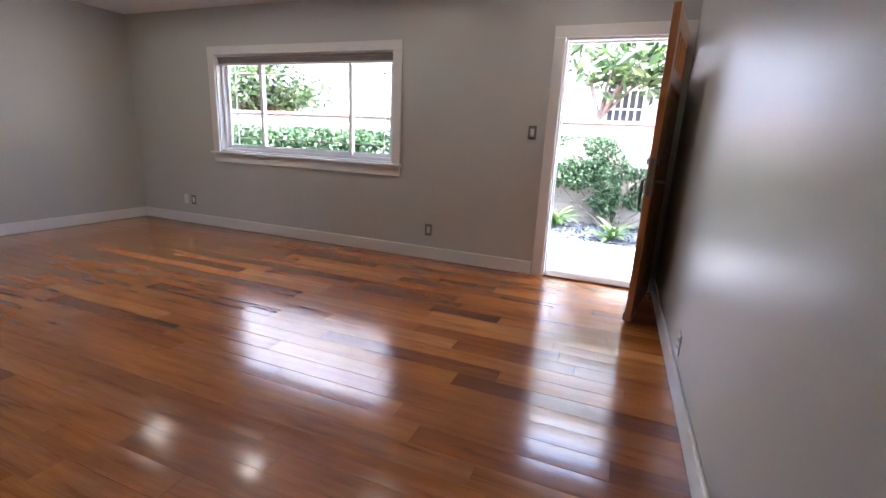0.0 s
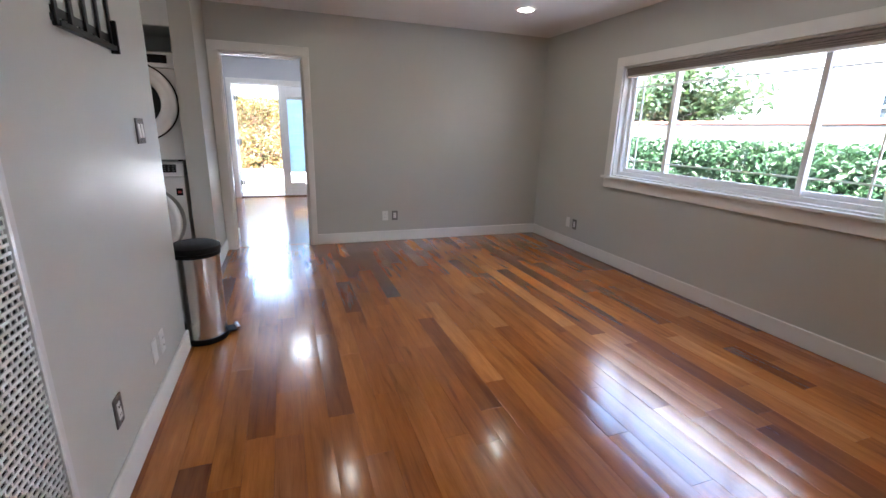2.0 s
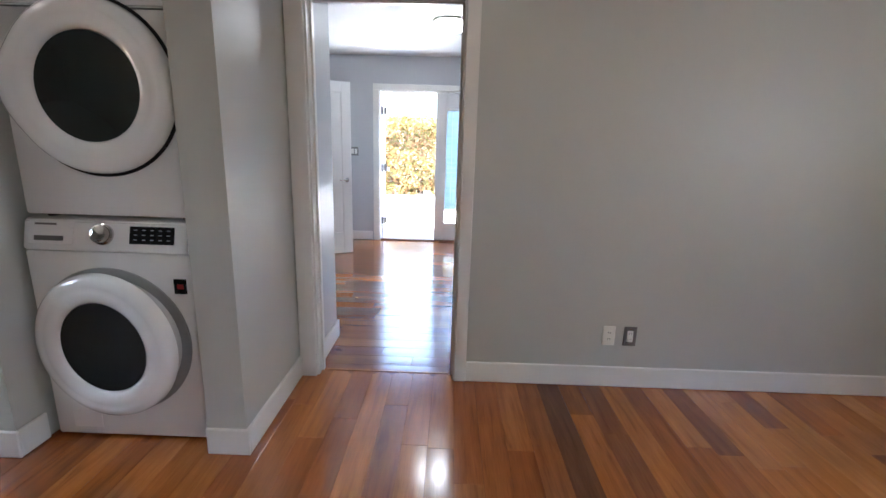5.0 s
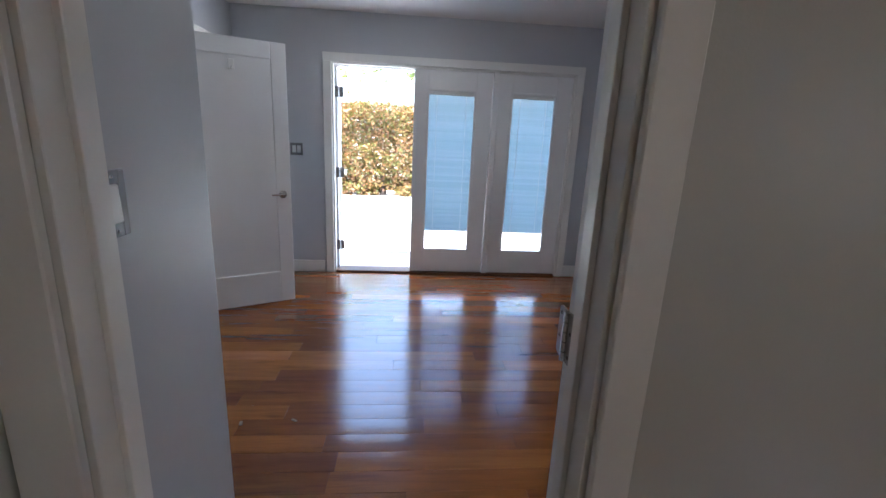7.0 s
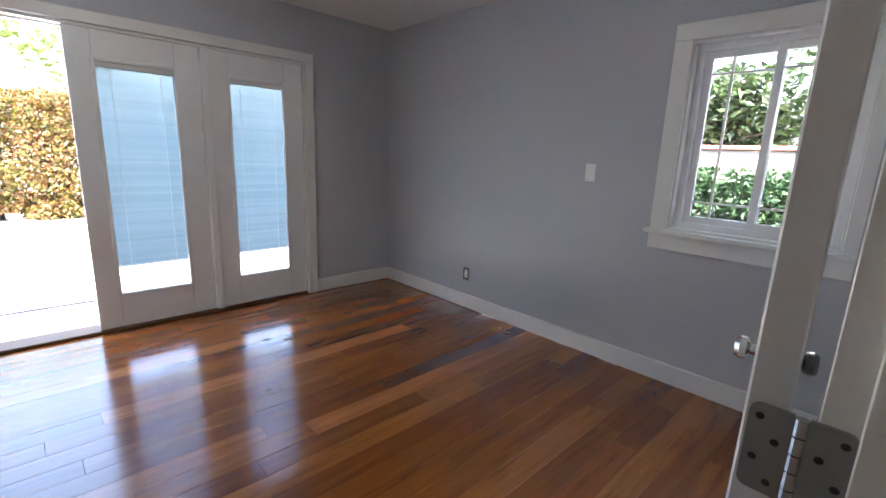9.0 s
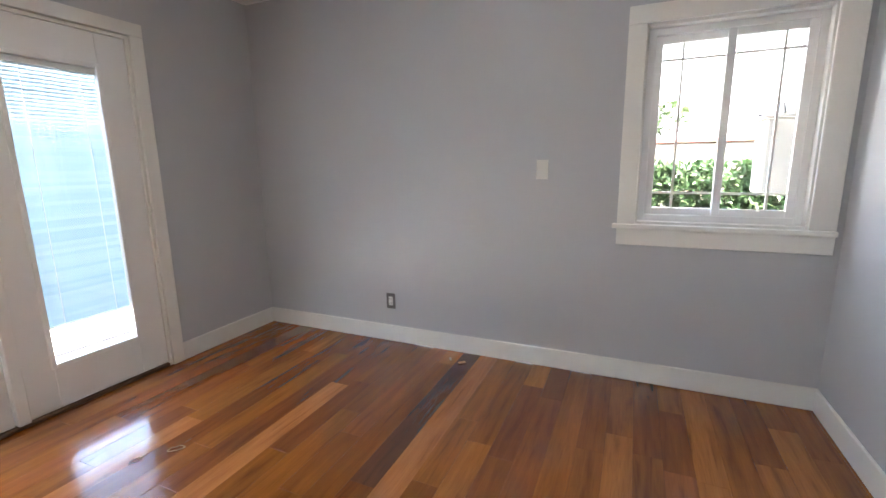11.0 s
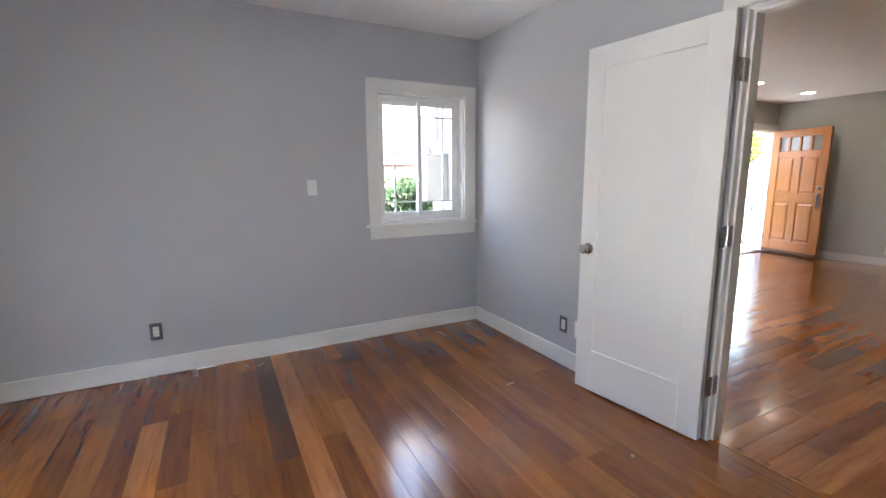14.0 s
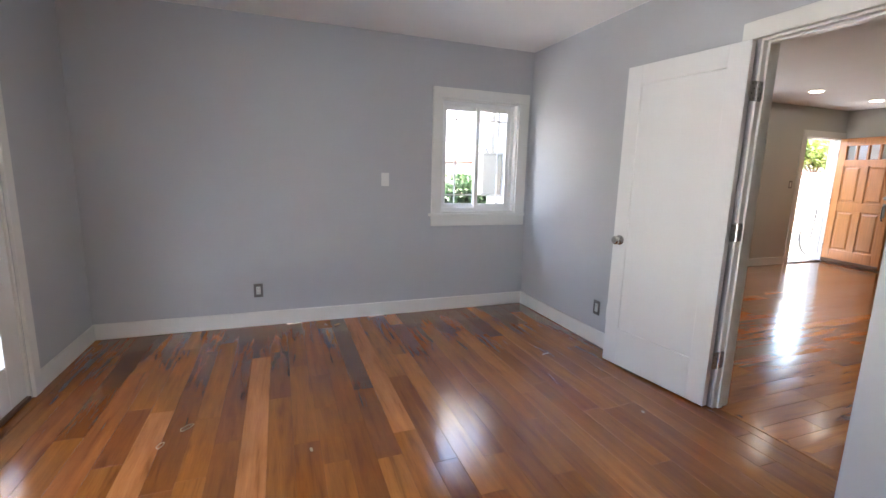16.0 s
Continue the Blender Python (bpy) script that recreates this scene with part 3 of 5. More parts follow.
def inner_door():
    base = pose(-7.605, -0.845, 0.012, 0, 0, 117)
    d = thing("door_3", base, "white painted one-panel door standing half open", "door", kind="structure")
    panel_leaf(d, 0.755, 2.02)
    inv = base.inverted()
    for z in (0.3, 1.04, 1.79):
        hinge(d, pose(-0.008, -0.016, z, 0, 0, 90))
    for s in (1, -1):
        y = -0.0175 * s
        bm = lathe(bmesh.new(), [(0, 0), (0.03, 0), (0.031, 0.007), (0.011, 0.009), (0.010, 0.04), (0, 0.04)], 18, Matrix.Translation((0.69, y, 0.90)) @ Matrix.Rotation(radians(90 * s), 4, "X"))
        tube(bm, (0.70, y - 0.036 * s, 0.90), (0.60, y - 0.040 * s, 0.90), 0.009, 10, 0.007)
        part("lever_handle", bm, CHROME, d, "brushed chrome lever handle", True)
    hook = one_box(0.355, -0.0255, 1.80, 0.395, -0.0176, 1.87, 0.003)
    tube(hook, (0.375, -0.026, 1.815), (0.375, -0.047, 1.80), 0.006, 8)
    tube(hook, (0.375, -0.047, 1.80), (0.375, -0.052, 1.825), 0.006, 8)
    part("hook", hook, WHITEP, d, "small white plastic coat hook")


inner_door()


def front_door():
    """Six-opening fir door: four small lights over four raised panels; local x from the hinge, +y the side towards the room."""
    base = pose(1.272, 4.052, 0.02, 0, 0, 260)
    d = thing("door_1", base, "orange varnished wooden front door standing wide open", "door", kind="structure")
    w, h, t = 0.86, 2.02, 0.022
    bars(d, [("stile", (0, -t, 0, 0.115, t, h)), ("stile", (w - 0.115, -t, 0, w, t, h)), ("rail", (0.115, -t, 0, w - 0.115, t, 0.22)),
             ("rail", (0.115, -t, 0.86, w - 0.115, t, 1.0)), ("rail", (0.115, -t, 1.58, w - 0.115, t, 1.68)), ("rail", (0.115, -t, h - 0.12, w - 0.115, t, h)),
             ("mullion", (0.38, -t, 0.22, 0.48, t, 0.86)), ("mullion", (0.38, -t, 1.0, 0.48, t, 1.58))], OAK, 0.003)
    for x0, x1 in ((0.115, 0.38), (0.48, w - 0.115)):
        for z0, z1 in ((0.22, 0.86), (1.0, 1.58)):
            bm = one_box(x0 - 0.004, -0.008, z0 - 0.004, x1 + 0.004, 0.008, z1 + 0.004)
            for s in (1, -1):
                vs = bmesh.ops.create_cube(bm, size=1, matrix=Matrix.Translation(((x0 + x1) / 2, s * 0.011, (z0 + z1) / 2)) @ Matrix.Diagonal((x1 - x0 - 0.03, 0.014, z1 - z0 - 0.03, 1)))["verts"]
                for v in vs:
                    if v.co.y * s > 0.012:
                        v.co.x += 0.03 if v.co.x < (x0 + x1) / 2 else -0.03
                        v.co.z += 0.03 if v.co.z < (z0 + z1) / 2 else -0.03
            part("raised_panel", bm, OAK, d)
    x = 0.115
    cell = (w - 0.23 - 3 * 0.03) / 4
    for k in range(4):
        ob = part("pane", one_box(x - 0.003, -0.004, 1.677, x + cell + 0.003, 0.004, h - 0.117), GLASS, d)
        ob.visible_shadow = False
        if k < 3:
            part("glazing_bar", one_box(x + cell, -t + 0.003, 1.68, x + cell + 0.03, t - 0.003, h - 0.12, 0.002), OAK, d)
        x += cell + 0.03
    part("weather_strip", one_box(0.004, -t - 0.012, 0.004, w - 0.004, -t - 0.001, 0.06, 0.003), SADDLE, d)
    for s in (1, -1):
        bm = lathe(bmesh.new(), [(0, 0), (0.03, 0), (0.03, 0.014), (0.018, 0.022), (0, 0.022)], 16, Matrix.Translation((w - 0.065, s * t, 1.10)) @ Matrix.Rotation(radians(-90 * s), 4, "X"))
        part("deadbolt", bm, NICKEL, d, "dark nickel deadbolt", True)
    bm = one_box(w - 0.09, t, 0.88, w - 0.04, t + 0.008, 1.0, 0.004)
    tube(bm, (w - 0.065, t, 0.97), (w - 0.065, t + 0.05, 0.97), 0.011, 10)
    tube(bm, (w - 0.06, t + 0.045, 0.97), (w - 0.16, t + 0.048, 0.968), 0.010, 10, 0.008)
    part("lever_handle", bm, NICKEL, d, "dark nickel lever handle", True)
    bm = one_box(w - 0.09, -t - 0.006, 0.80, w - 0.045, -t, 1.02, 0.004)
    tube(bm, (w - 0.068, -t, 0.99), (w - 0.068, -t - 0.03, 0.97), 0.009, 10)
    tube(bm, (w - 0.068, -t - 0.03, 0.97), (w - 0.068, -t - 0.03, 0.79), 0.010, 10)
    tube(bm, (w - 0.068, -t - 0.03, 0.79), (w - 0.068, -t, 0.76), 0.009, 10)
    part("pull_handle", bm, NICKEL, d, "dark nickel outer pull handle", True)
    part("strike_plate", one_box(w - 0.001, -0.012, 0.88, w + 0.0015, 0.012, 1.12), NICKEL, d)
    for z in (0.25, 1.0, 1.78):
        hinge(d, pose(-0.004, 0.010, z, 0, 0, 100))


front_door()


def french_leaf(name, base, label, width, side, blind=True, handle=False):
    """Glazed door: stiles, rails, glass with a blind inside; local y along the leaf, x its thickness."""
    d = thing(name, base, label, "door", kind="structure")
    t, z1 = 0.0225, 2.01
    g0, g1, b0, b1 = 0.135, width - 0.16, 0.235, 1.83
    bars(d, [("stile", (-t, 0, 0, t, g0, z1)), ("stile", (-t, g1, 0, t, width, z1)), ("rail", (-t, g0, 0, t, g1, b0)), ("rail", (-t, g0, b1, t, g1, z1))], DOORW, 0.003)
    fr = bmesh.new()
    for y0, y1, za, zb in ((g0 - 0.012, g0 + 0.012, b0 - 0.012, b1 + 0.012), (g1 - 0.012, g1 + 0.012, b0 - 0.012, b1 + 0.012), (g0 + 0.012, g1 - 0.012, b0 - 0.012, b0 + 0.012), (g0 + 0.012, g1 - 0.012, b1 - 0.012, b1 + 0.012)):
        box(fr, -t - 0.006, y0, za, t + 0.006, y1, zb, 0.003)
    part("glazing_bead", fr, DOORW, d)
    for x in (-0.016, 0.016):
        pane(d, x - 0.002, g0 + 0.004, b0 + 0.004, x + 0.002, g1 - 0.004, b1 - 0.004)
    if blind:
        bm = bmesh.new()
        z = 0.45
        while z < b1 - 0.03:
            a, b = g0 + 0.008, g1 - 0.008
            v = [bm.verts.new(p) for p in ((-0.0045, a, z + 0.0098), (-0.0045, b, z + 0.0098), (0.0045, b, z - 0.0098), (0.0045, a, z - 0.0098))]
            bm.faces.new(v)
            z += 0.0196
        bl = tagged(part("blind_slats", bm, BLINDM, d, "lowered thin white blind slats behind glass, backlit blue-grey put into their colour"), kind="stuff")
        part("blind_head", one_box(-0.010, g0 + 0.006, b1 - 0.042, 0.010, g1 - 0.006, b1 - 0.004, 0.002), WHITEP, d)
        part("blind_rail", one_box(-0.007, g0 + 0.014, 0.435, 0.007, g1 - 0.014, 0.448, 0.002), WHITEP, d)
        for y in (g0 + 0.09, g1 - 0.09):
            part("blind_cord", one_box(0.0075, y - 0.0015, 0.44, 0.0095, y + 0.0015, b1 - 0.02), WHITEP, d)
        part("blind_slider", one_box(0.018, g1 + 0.002, 1.45, 0.032, g1 + 0.016, 1.52, 0.003), WHITEP, d)
    if handle:
        knob(d, t, width - 0.06, 0.95, (1, 0, 0))
    return d


def french_doors():
    f = thing("french_door_frame", pose(0, 0, 0), "white painted posts between the french doors", "frame", kind="structure")
    part("mullion_post", one_box(XF - 0.06, 1.578, 0.022, XF + 0.012, 1.632, 2.035, 0.004), DOORW, f)
    part("head_stop", one_box(XF - 0.085, 0.05, 2.022, XF - 0.06, 2.375, 2.035), DOORW, f)
    french_leaf("french_door", pose(XF - 0.035, 0.812, 0.024), "white glazed door with lowered inner blind, closed", 0.762, 1)
    french_leaf("french_door", pose(XF - 0.035, 1.636, 0.024), "white glazed door with lowered inner blind, fixed", 0.738, 1)
    d = french_leaf("french_door", pose(XF - 0.085, 0.052, 0.024, 0, 0, 96), "white glazed door swung open outwards onto the patio", 0.755, 1, True, True)
    for z in (0.25, 1.0, 1.77):
        hinge(d, pose(0.034, -0.004, z, 0, 0, 0))


french_doors()


# ---- lamps ----
def recessed(x, y):
    l = thing("recessed_light", pose(x, y, ZC - 0.0006), "round white recessed ceiling light, switched on", "ceiling light", "recessed ceiling lights")
    bm = lathe(bmesh.new(), [(0.074, -0.004), (0.077, -0.008), (0.094, -0.006), (0.098, 0.0)], 28)
    part("trim_ring", bm, WHITEP, l, "", True)
    part("lens", lathe(bmesh.new(), [(0, -0.0045), (0.075, -0.004)], 28), LAMP, l, "glowing frosted lens")


# the last two, over the kitchen, are unseen and added to brighten it
for x, y in ((-3.88, 3.13), (-2.45, 3.2), (-0.88, 3.27), (0.52, 3.32), (-3.95, 1.32), (-2.25, 1.30), (-3.7, -1.6), (-1.9, -1.6)):
    recessed(x, y)


def dome_light():
    l = thing("ceiling_light", pose(-7.05, 0.98, ZC), "round white glass dome ceiling light, switched on", "ceiling light")
    part("base_ring", lathe(bmesh.new(), [(0, 0), (0.15, 0), (0.155, -0.02), (0.14, -0.03), (0, -0.03)], 32), CHROME, l, "", True)
    part("dome", lathe(bmesh.new(), [(0.142, -0.028), (0.145, -0.05), (0.12, -0.085), (0.07, -0.105), (0, -0.112)], 32), DOME, l, "glowing frosted glass dome", True)


dome_light()


# ---- wall plates ----
def wall_plate(kind, m, label, category, group=""):
    """Plates face local +y, centred on the wall's face. kind: framed, framed2, outlet, blank."""
    p = thing("wall_plate" if kind == "blank" else "light_switch" if category == "switch" else "wall_outlet", m, label, category, group)
    w = {"framed": 0.072, "framed2": 0.118, "outlet": 0.070, "blank": 0.070}[kind]
    h = 0.116
    if kind.startswith("framed"):
        bm = bmesh.new()
        n = 2 if kind == "framed2" else 1
        cw = 0.035
        xs = [-0.023, 0.023] if n == 2 else [0.0]
        edges = [-w / 2] + [e for c in xs for e in (c - cw / 2, c + cw / 2)] + [w / 2]
        for a, b in zip(edges[::2], edges[1::2]):
            box(bm, a, 0, -h / 2, b, 0.007, h / 2, 0.002)
        for c in xs:
            for s in (-1, 1):
                box(bm, c - cw / 2, 0, s * h / 2, c + cw / 2, 0.0066, s * 0.034, 0.001)
        part("frame_plate", bm, NICKEL, p, "dark nickel plate")
        for c in xs:
            rk = one_box(c - cw / 2 + 0.001, 0, -0.033, c + cw / 2 - 0.001, 0.0085, 0.033, 0.002, m=Matrix.Rotation(radians(2.5), 4, "X"))
            part("rocker" if category == "switch" else "socket", rk, WHITEP, p, "white plastic insert")
            if category != "switch":
                for s in (-1, 1):
                    for dx in (-0.006, 0.006):
                        part("slot", one_box(c + dx - 0.0012, 0.008, s * 0.017 - 0.004, c + dx + 0.0012, 0.0098, s * 0.017 + 0.004), BLACKP, p)
            for s in (-1, 1):
                part("screw", lathe(bmesh.new(), [(0, 0.002), (0.003, 0.0015), (0.0038, 0)], 8, Matrix.Translation((c, 0.0066, s * 0.047)) @ Matrix.Rotation(radians(-90), 4, "X")), CHROME, p)
    else:
        part("cover", one_box(-w / 2, 0, -h / 2, w / 2, 0.006, h / 2, 0.0022), WHITEP, p)
        if kind == "outlet":
            for s in (-1, 1):
                part("socket", lathe(bmesh.new(), [(0, 0.003), (0.0155, 0.003), (0.0165, 0)], 16, Matrix.Translation((0, 0.0058, s * 0.0195)) @ Matrix.Rotation(radians(-90), 4, "X")), WHITEP, p)
                for dx in (-0.006, 0.006):
                    part("slot", one_box(dx - 0.0012, 0.0075, s * 0.0195 - 0.004, dx + 0.0012, 0.0098, s * 0.0195 + 0.005), BLACKP, p)
        else:
            for s in (-1, 1):
                part("screw", lathe(bmesh.new(), [(0, 0.0015), (0.003, 0.001), (0.0035, 0)], 8, Matrix.Translation((0, 0.006, s * 0.042)) @ Matrix.Rotation(radians(-90), 4, "X")), WHITEP, p)
    return p


DARKOUT, WHITEOUT = "white outlet in a dark nickel plate on grey wall", "white duplex outlet with white plate on grey wall"
for kind, x, y, z, rz, label, cat in (
        ("framed", -0.775, YN, 0.30, 180, DARKOUT, "outlet"), ("framed", -4.02, YN, 0.30, 180, DARKOUT, "outlet"), ("blank", -4.15, YN, 0.305, 180, "blank white cover plate low on grey wall", "cover plate"),
        ("framed", XW, 2.085, 0.314, -90, DARKOUT, "outlet"), ("outlet", XW, 1.965, 0.314, -90, WHITEOUT, "outlet"),
        ("framed", -1.44, YS, 0.325, 0, DARKOUT, "outlet"), ("blank", -1.937, YS, 0.307, 0, "blank white cover plate low on grey wall", "cover plate"), ("outlet", -2.068, YS, 0.296, 0, WHITEOUT, "outlet"),
        ("outlet", XE, 2.46, 0.230, 90, WHITEOUT, "outlet"), ("framed", 0.18, YN, 1.286, 180, "white rocker switch in a dark nickel plate", "switch"),
        ("framed2", -2.235, YS, 1.308, 0, "double white rocker switch in a nickel plate", "switch"),
        ("blank", -6.51, YB, 1.256, 180, "blank white cover plate at switch height", "cover plate"), ("framed", -7.594, YB, 0.31, 180, DARKOUT, "outlet"),
        ("framed", XB, 2.13, 0.30, 90, DARKOUT, "outlet"), ("outlet", XB, 1.985, 0.297, 90, WHITEOUT, "outlet"),
        ("framed2", XF, -0.31, 1.24, -90, "double white rocker switch in a nickel plate", "switch"), ("framed", -5.098, 0.265, 1.268, 0, "white rocker switch in a dark nickel plate", "switch")):
    wall_plate(kind, pose(x, y, z, 0, 0, rz), label, cat, "")


def wall_grille():
    g = thing("wall_grille", pose(-0.83, YS, 0.0), "tall white steel wall heater grille with dark slots", "wall heater")
    x0, x1, z0, z1 = -0.215, 0.215, 0.20, 1.30
    # flat near-black sheet: the heater's inner shade is put into its colour
    part("back", one_box(x0 + 0.02, 0.0, z0 + 0.02, x1 - 0.02, 0.004, z1 - 0.02), NEARBLACK, g)
    for b in ((x0, z0, x0 + 0.03, z1), (x1 - 0.03, z0, x1, z1), (x0 + 0.03, z0, x1 - 0.03, z0 + 0.03), (x0 + 0.03, z1 - 0.03, x1 - 0.03, z1)):
        part("frame_bar", one_box(b[0], 0, b[1], b[2], 0.022, b[3], 0.004), ENAMEL, g)
    rows, cols = 50, 14
    hz, wx = (z1 - z0 - 0.06) / rows, (x1 - x0 - 0.06) / cols
    for r in range(rows):
        z = z0 + 0.03 + r * hz
        bm = one_box(x0 + 0.03, 0.009, z, x1 - 0.03, 0.013, z + hz * 0.42)
        for c in range(cols + 1):
            cx = x0 + 0.03 + (c + 0.5 * (r % 2)) * wx
            if cx < x1 - 0.035:
                box(bm, cx - 0.0035, 0.0095, z + hz * 0.42, cx + 0.0035, 0.0125, z + hz)
        part("louvre", bm, ENAMEL, g)


wall_grille()


def tv_mount():
    t = thing("tv_wall_mount", pose(-1.76, YS, 1.63), "black steel television wall bracket, empty", "tv bracket")
    for z in (0.0, 0.27):
        bm = bmesh.new()
        box(bm, -0.25, 0.0, z, 0.25, 0.004, z + 0.012)
        box(bm, -0.25, 0.0, z + 0.028, 0.25, 0.004, z + 0.055)
        for k in range(13):
            x = -0.25 + k * 0.5 / 12
            box(bm, x - 0.008, 0.0, z + 0.010, x + 0.008, 0.004, z + 0.03)
        box(bm, -0.25, 0.0, z - 0.003, 0.25, 0.024, z, 0.001)
        box(bm, -0.25, 0.020, z - 0.003, 0.25, 0.024, z + 0.014)
        part("rail", bm, BLACKM, t)
    for x in (-0.25, -0.12, 0.0, 0.12, 0.235):
        part("upright", one_box(x - 0.012, 0.004, 0.0, x + 0.012, 0.012, 0.325, 0.001), BLACKM, t)
    part("end_hook", one_box(-0.262, 0.0, -0.015, -0.25, 0.03, 0.11, 0.002), BLACKM, t)
    for x in (-0.18, 0.18):
        part("bolt", lathe(bmesh.new(), [(0, 0.008), (0.009, 0.006), (0.010, 0)], 6, Matrix.Translation((x, 0.004, 0.29)) @ Matrix.Rotation(radians(-90), 4, "X")), CHROME, t)


tv_mount()


# ---- trash can ----
def trash_can():
    c = thing("trash_can", pose(-2.715, 0.285, 0.001, 0, 0, 106), "round brushed steel pedal bin with black lid", "trash can")
    part("base", lathe(bmesh.new(), [(0, 0), (0.142, 0), (0.146, 0.01), (0.142, 0.035), (0, 0.035)], 40), BLACKP, c, "black plastic base", True)
    part("body", lathe(bmesh.new(), [(0.136, 0.035), (0.136, 0.565), (0.130, 0.565), (0.130, 0.05)], 48), STEEL, c, "brushed stainless steel body", True)
    part("rim", lathe(bmesh.new(), [(0.128, 0.56), (0.142, 0.562), (0.144, 0.585), (0.128, 0.587)], 40), BLACKP, c, "", True)
    part("lid", lathe(bmesh.new(), [(0.144, 0.588), (0.149, 0.598), (0.147, 0.622), (0.120, 0.634), (0.06, 0.640), (0, 0.641)], 40), BLACKP, c, "black domed plastic lid", True)
    part("hinge_spine", one_box(-0.162, -0.055, 0.02, -0.132, 0.055, 0.615, 0.008), BLACKP, c, "black plastic hinge spine")
    ped = one_box(0.13, -0.045, 0.012, 0.20, 0.045, 0.026, 0.005)
    part("pedal", ped, BLACKP, c, "black pedal")
    part("pedal_cap", tube(bmesh.new(), (0.197, -0.045, 0.024), (0.197, 0.045, 0.024), 0.016, 14), CHROME, c, "chrome pedal tip", True)


trash_can()


# ---- laundry ----
DOORGLASS = mat("dark_door_glass", (0.015, 0.018, 0.0175), 0.04, vary=0.25, scale=5, bump=0.0, coat=0.9)
SEALM = mat("grey_rubber", (0.32, 0.32, 0.32), 0.5, vary=0.05, bump=0.0)


def machine(name, z0, height, label, washer):
    """Front-loading machine; local x out of the front, y across, z up."""
    w, dep = 0.686, 0.74
    top = thing(name, pose(-4.31, -0.365 if washer else -0.328, z0), label, "washing machine" if washer else "tumble dryer", "stacked laundry pair")
    ph = 0.135
    body = one_box(-dep, -w / 2, 0.012, 0, w / 2, height - ph, 0.012, 2)
    part("body", body, ENAMEL, top, "white enamelled cabinet", True)
    for sx in (-dep + 0.06, -0.06):
        for sy in (-w / 2 + 0.06, w / 2 - 0.06):
            part("foot", tube(bmesh.new(), (sx, sy, 0.0), (sx, sy, 0.014), 0.02, 10), BLACKP, top)
    con = bmesh.new()
    vs = [con.verts.new(p) for y in (-w / 2, w / 2) for p in ((-dep, y, height - ph + 0.002), (0.002, y, height - ph + 0.002), (0.004, y, height - ph + 0.02), (-0.022, y, height - 0.012), (-0.05, y, height), (-dep, y, height))]
    con.faces.new(vs[:6]), con.faces.new(vs[6:][::-1])
    for k in range(6):
        n = (k + 1) % 6
        con.faces.new((vs[k], vs[n], vs[6 + n], vs[6 + k]))
    bmesh.ops.recalc_face_normals(con, faces=con.faces[:])
    bmesh.ops.bevel(con, geom=con.edges[:], offset=0.006, segments=2, affect="EDGES")
    part("control_panel", con, ENAMEL, top, "", True)
    slope = Matrix.Translation((-0.0085, 0, height - ph / 2 + 0.006)) @ Matrix.Rotation(radians(76), 4, "Y")
    # on the slope: local z stands out, local x runs down the panel
    part("display", one_box(-0.036, 0.10, 0.0, 0.036, 0.285, 0.003, 0.002, m=slope), BLACKG, top, "black glass display")
    if washer:
        for r in range(3):
            for k in range(5):
                part("button_mark", one_box(-0.023 + r * 0.02, 0.119 + k * 0.034, 0.0032, -0.019 + r * 0.02, 0.133 + k * 0.034, 0.0038, m=slope), SEALM, top)
        part("drawer", one_box(-0.05, -0.315, 0.0, 0.048, -0.13, 0.004, 0.003, m=slope), ENAMEL, top)
        # dark plate in place of the shade inside the grip
        part("drawer_grip_shade", one_box(0.012, -0.29, 0.0042, 0.032, -0.17, 0.006, m=slope), NICKEL, top, "drawer grip, its shadow put in as a dark plate")
    part("name_mark", one_box(-0.040, -0.29, 0.0042, -0.032, -0.20, 0.005, m=slope), NICKEL, top, "small grey maker's mark")
    part("dial", lathe(bmesh.new(), [(0.045, 0), (0.044, 0.006), (0.036, 0.010), (0.034, 0.032), (0.028, 0.036), (0, 0.036)], 28, slope @ Matrix.Translation((0, -0.01, 0))), CHROME, top, "chrome programme dial", True)
    # round door, hinged on the left
    zc = 0.475 if washer else 0.50
    rr = 0.318 if washer else 0.318
    yo = -0.015 if washer else 0.01
    turn = Matrix.Translation((0.004, yo - rr, zc)) @ Matrix.Rotation(radians(-6 if washer else 0), 4, "Z") @ Matrix.Translation((0, rr, 0))
    face = turn @ Matrix.Rotation(radians(90), 4, "Y")
    ringm = lathe(bmesh.new(), [(0.20, 0.010), (0.199, 0.034), (0.206, 0.044), (0.220, 0.050), (0.250, 0.052), (0.262, 0.047), (0.272, 0.050), (rr - 0.022, 0.047), (rr - 0.008, 0.036), (rr - 0.002, 0.022), (rr, 0.004), (0.20, 0.004)], 72)
    if not washer:
        # the grip: the rim swells on the opening side
        for v in ringm.verts:
            q = math.hypot(v.co.x, v.co.y)
            away = abs(math.atan2(v.co.x, -v.co.y)) / radians(38)
            if q > 0.255 and away < 1:
                k = 1 + 0.085 * math.cos(away * math.pi / 2) ** 2
                v.co.x, v.co.y = v.co.x * k, v.co.y * k
    ringm.transform(face)
    door = part("door", ringm, ENAMEL, top, "white ring-shaped door", True)
    part("door_glass", lathe(bmesh.new(), [(0.197, 0.030), (0.16, 0.022), (0.10, 0.010), (0, 0.004)], 48, face), DOORGLASS, door, "dark bowl-shaped door glass", True)
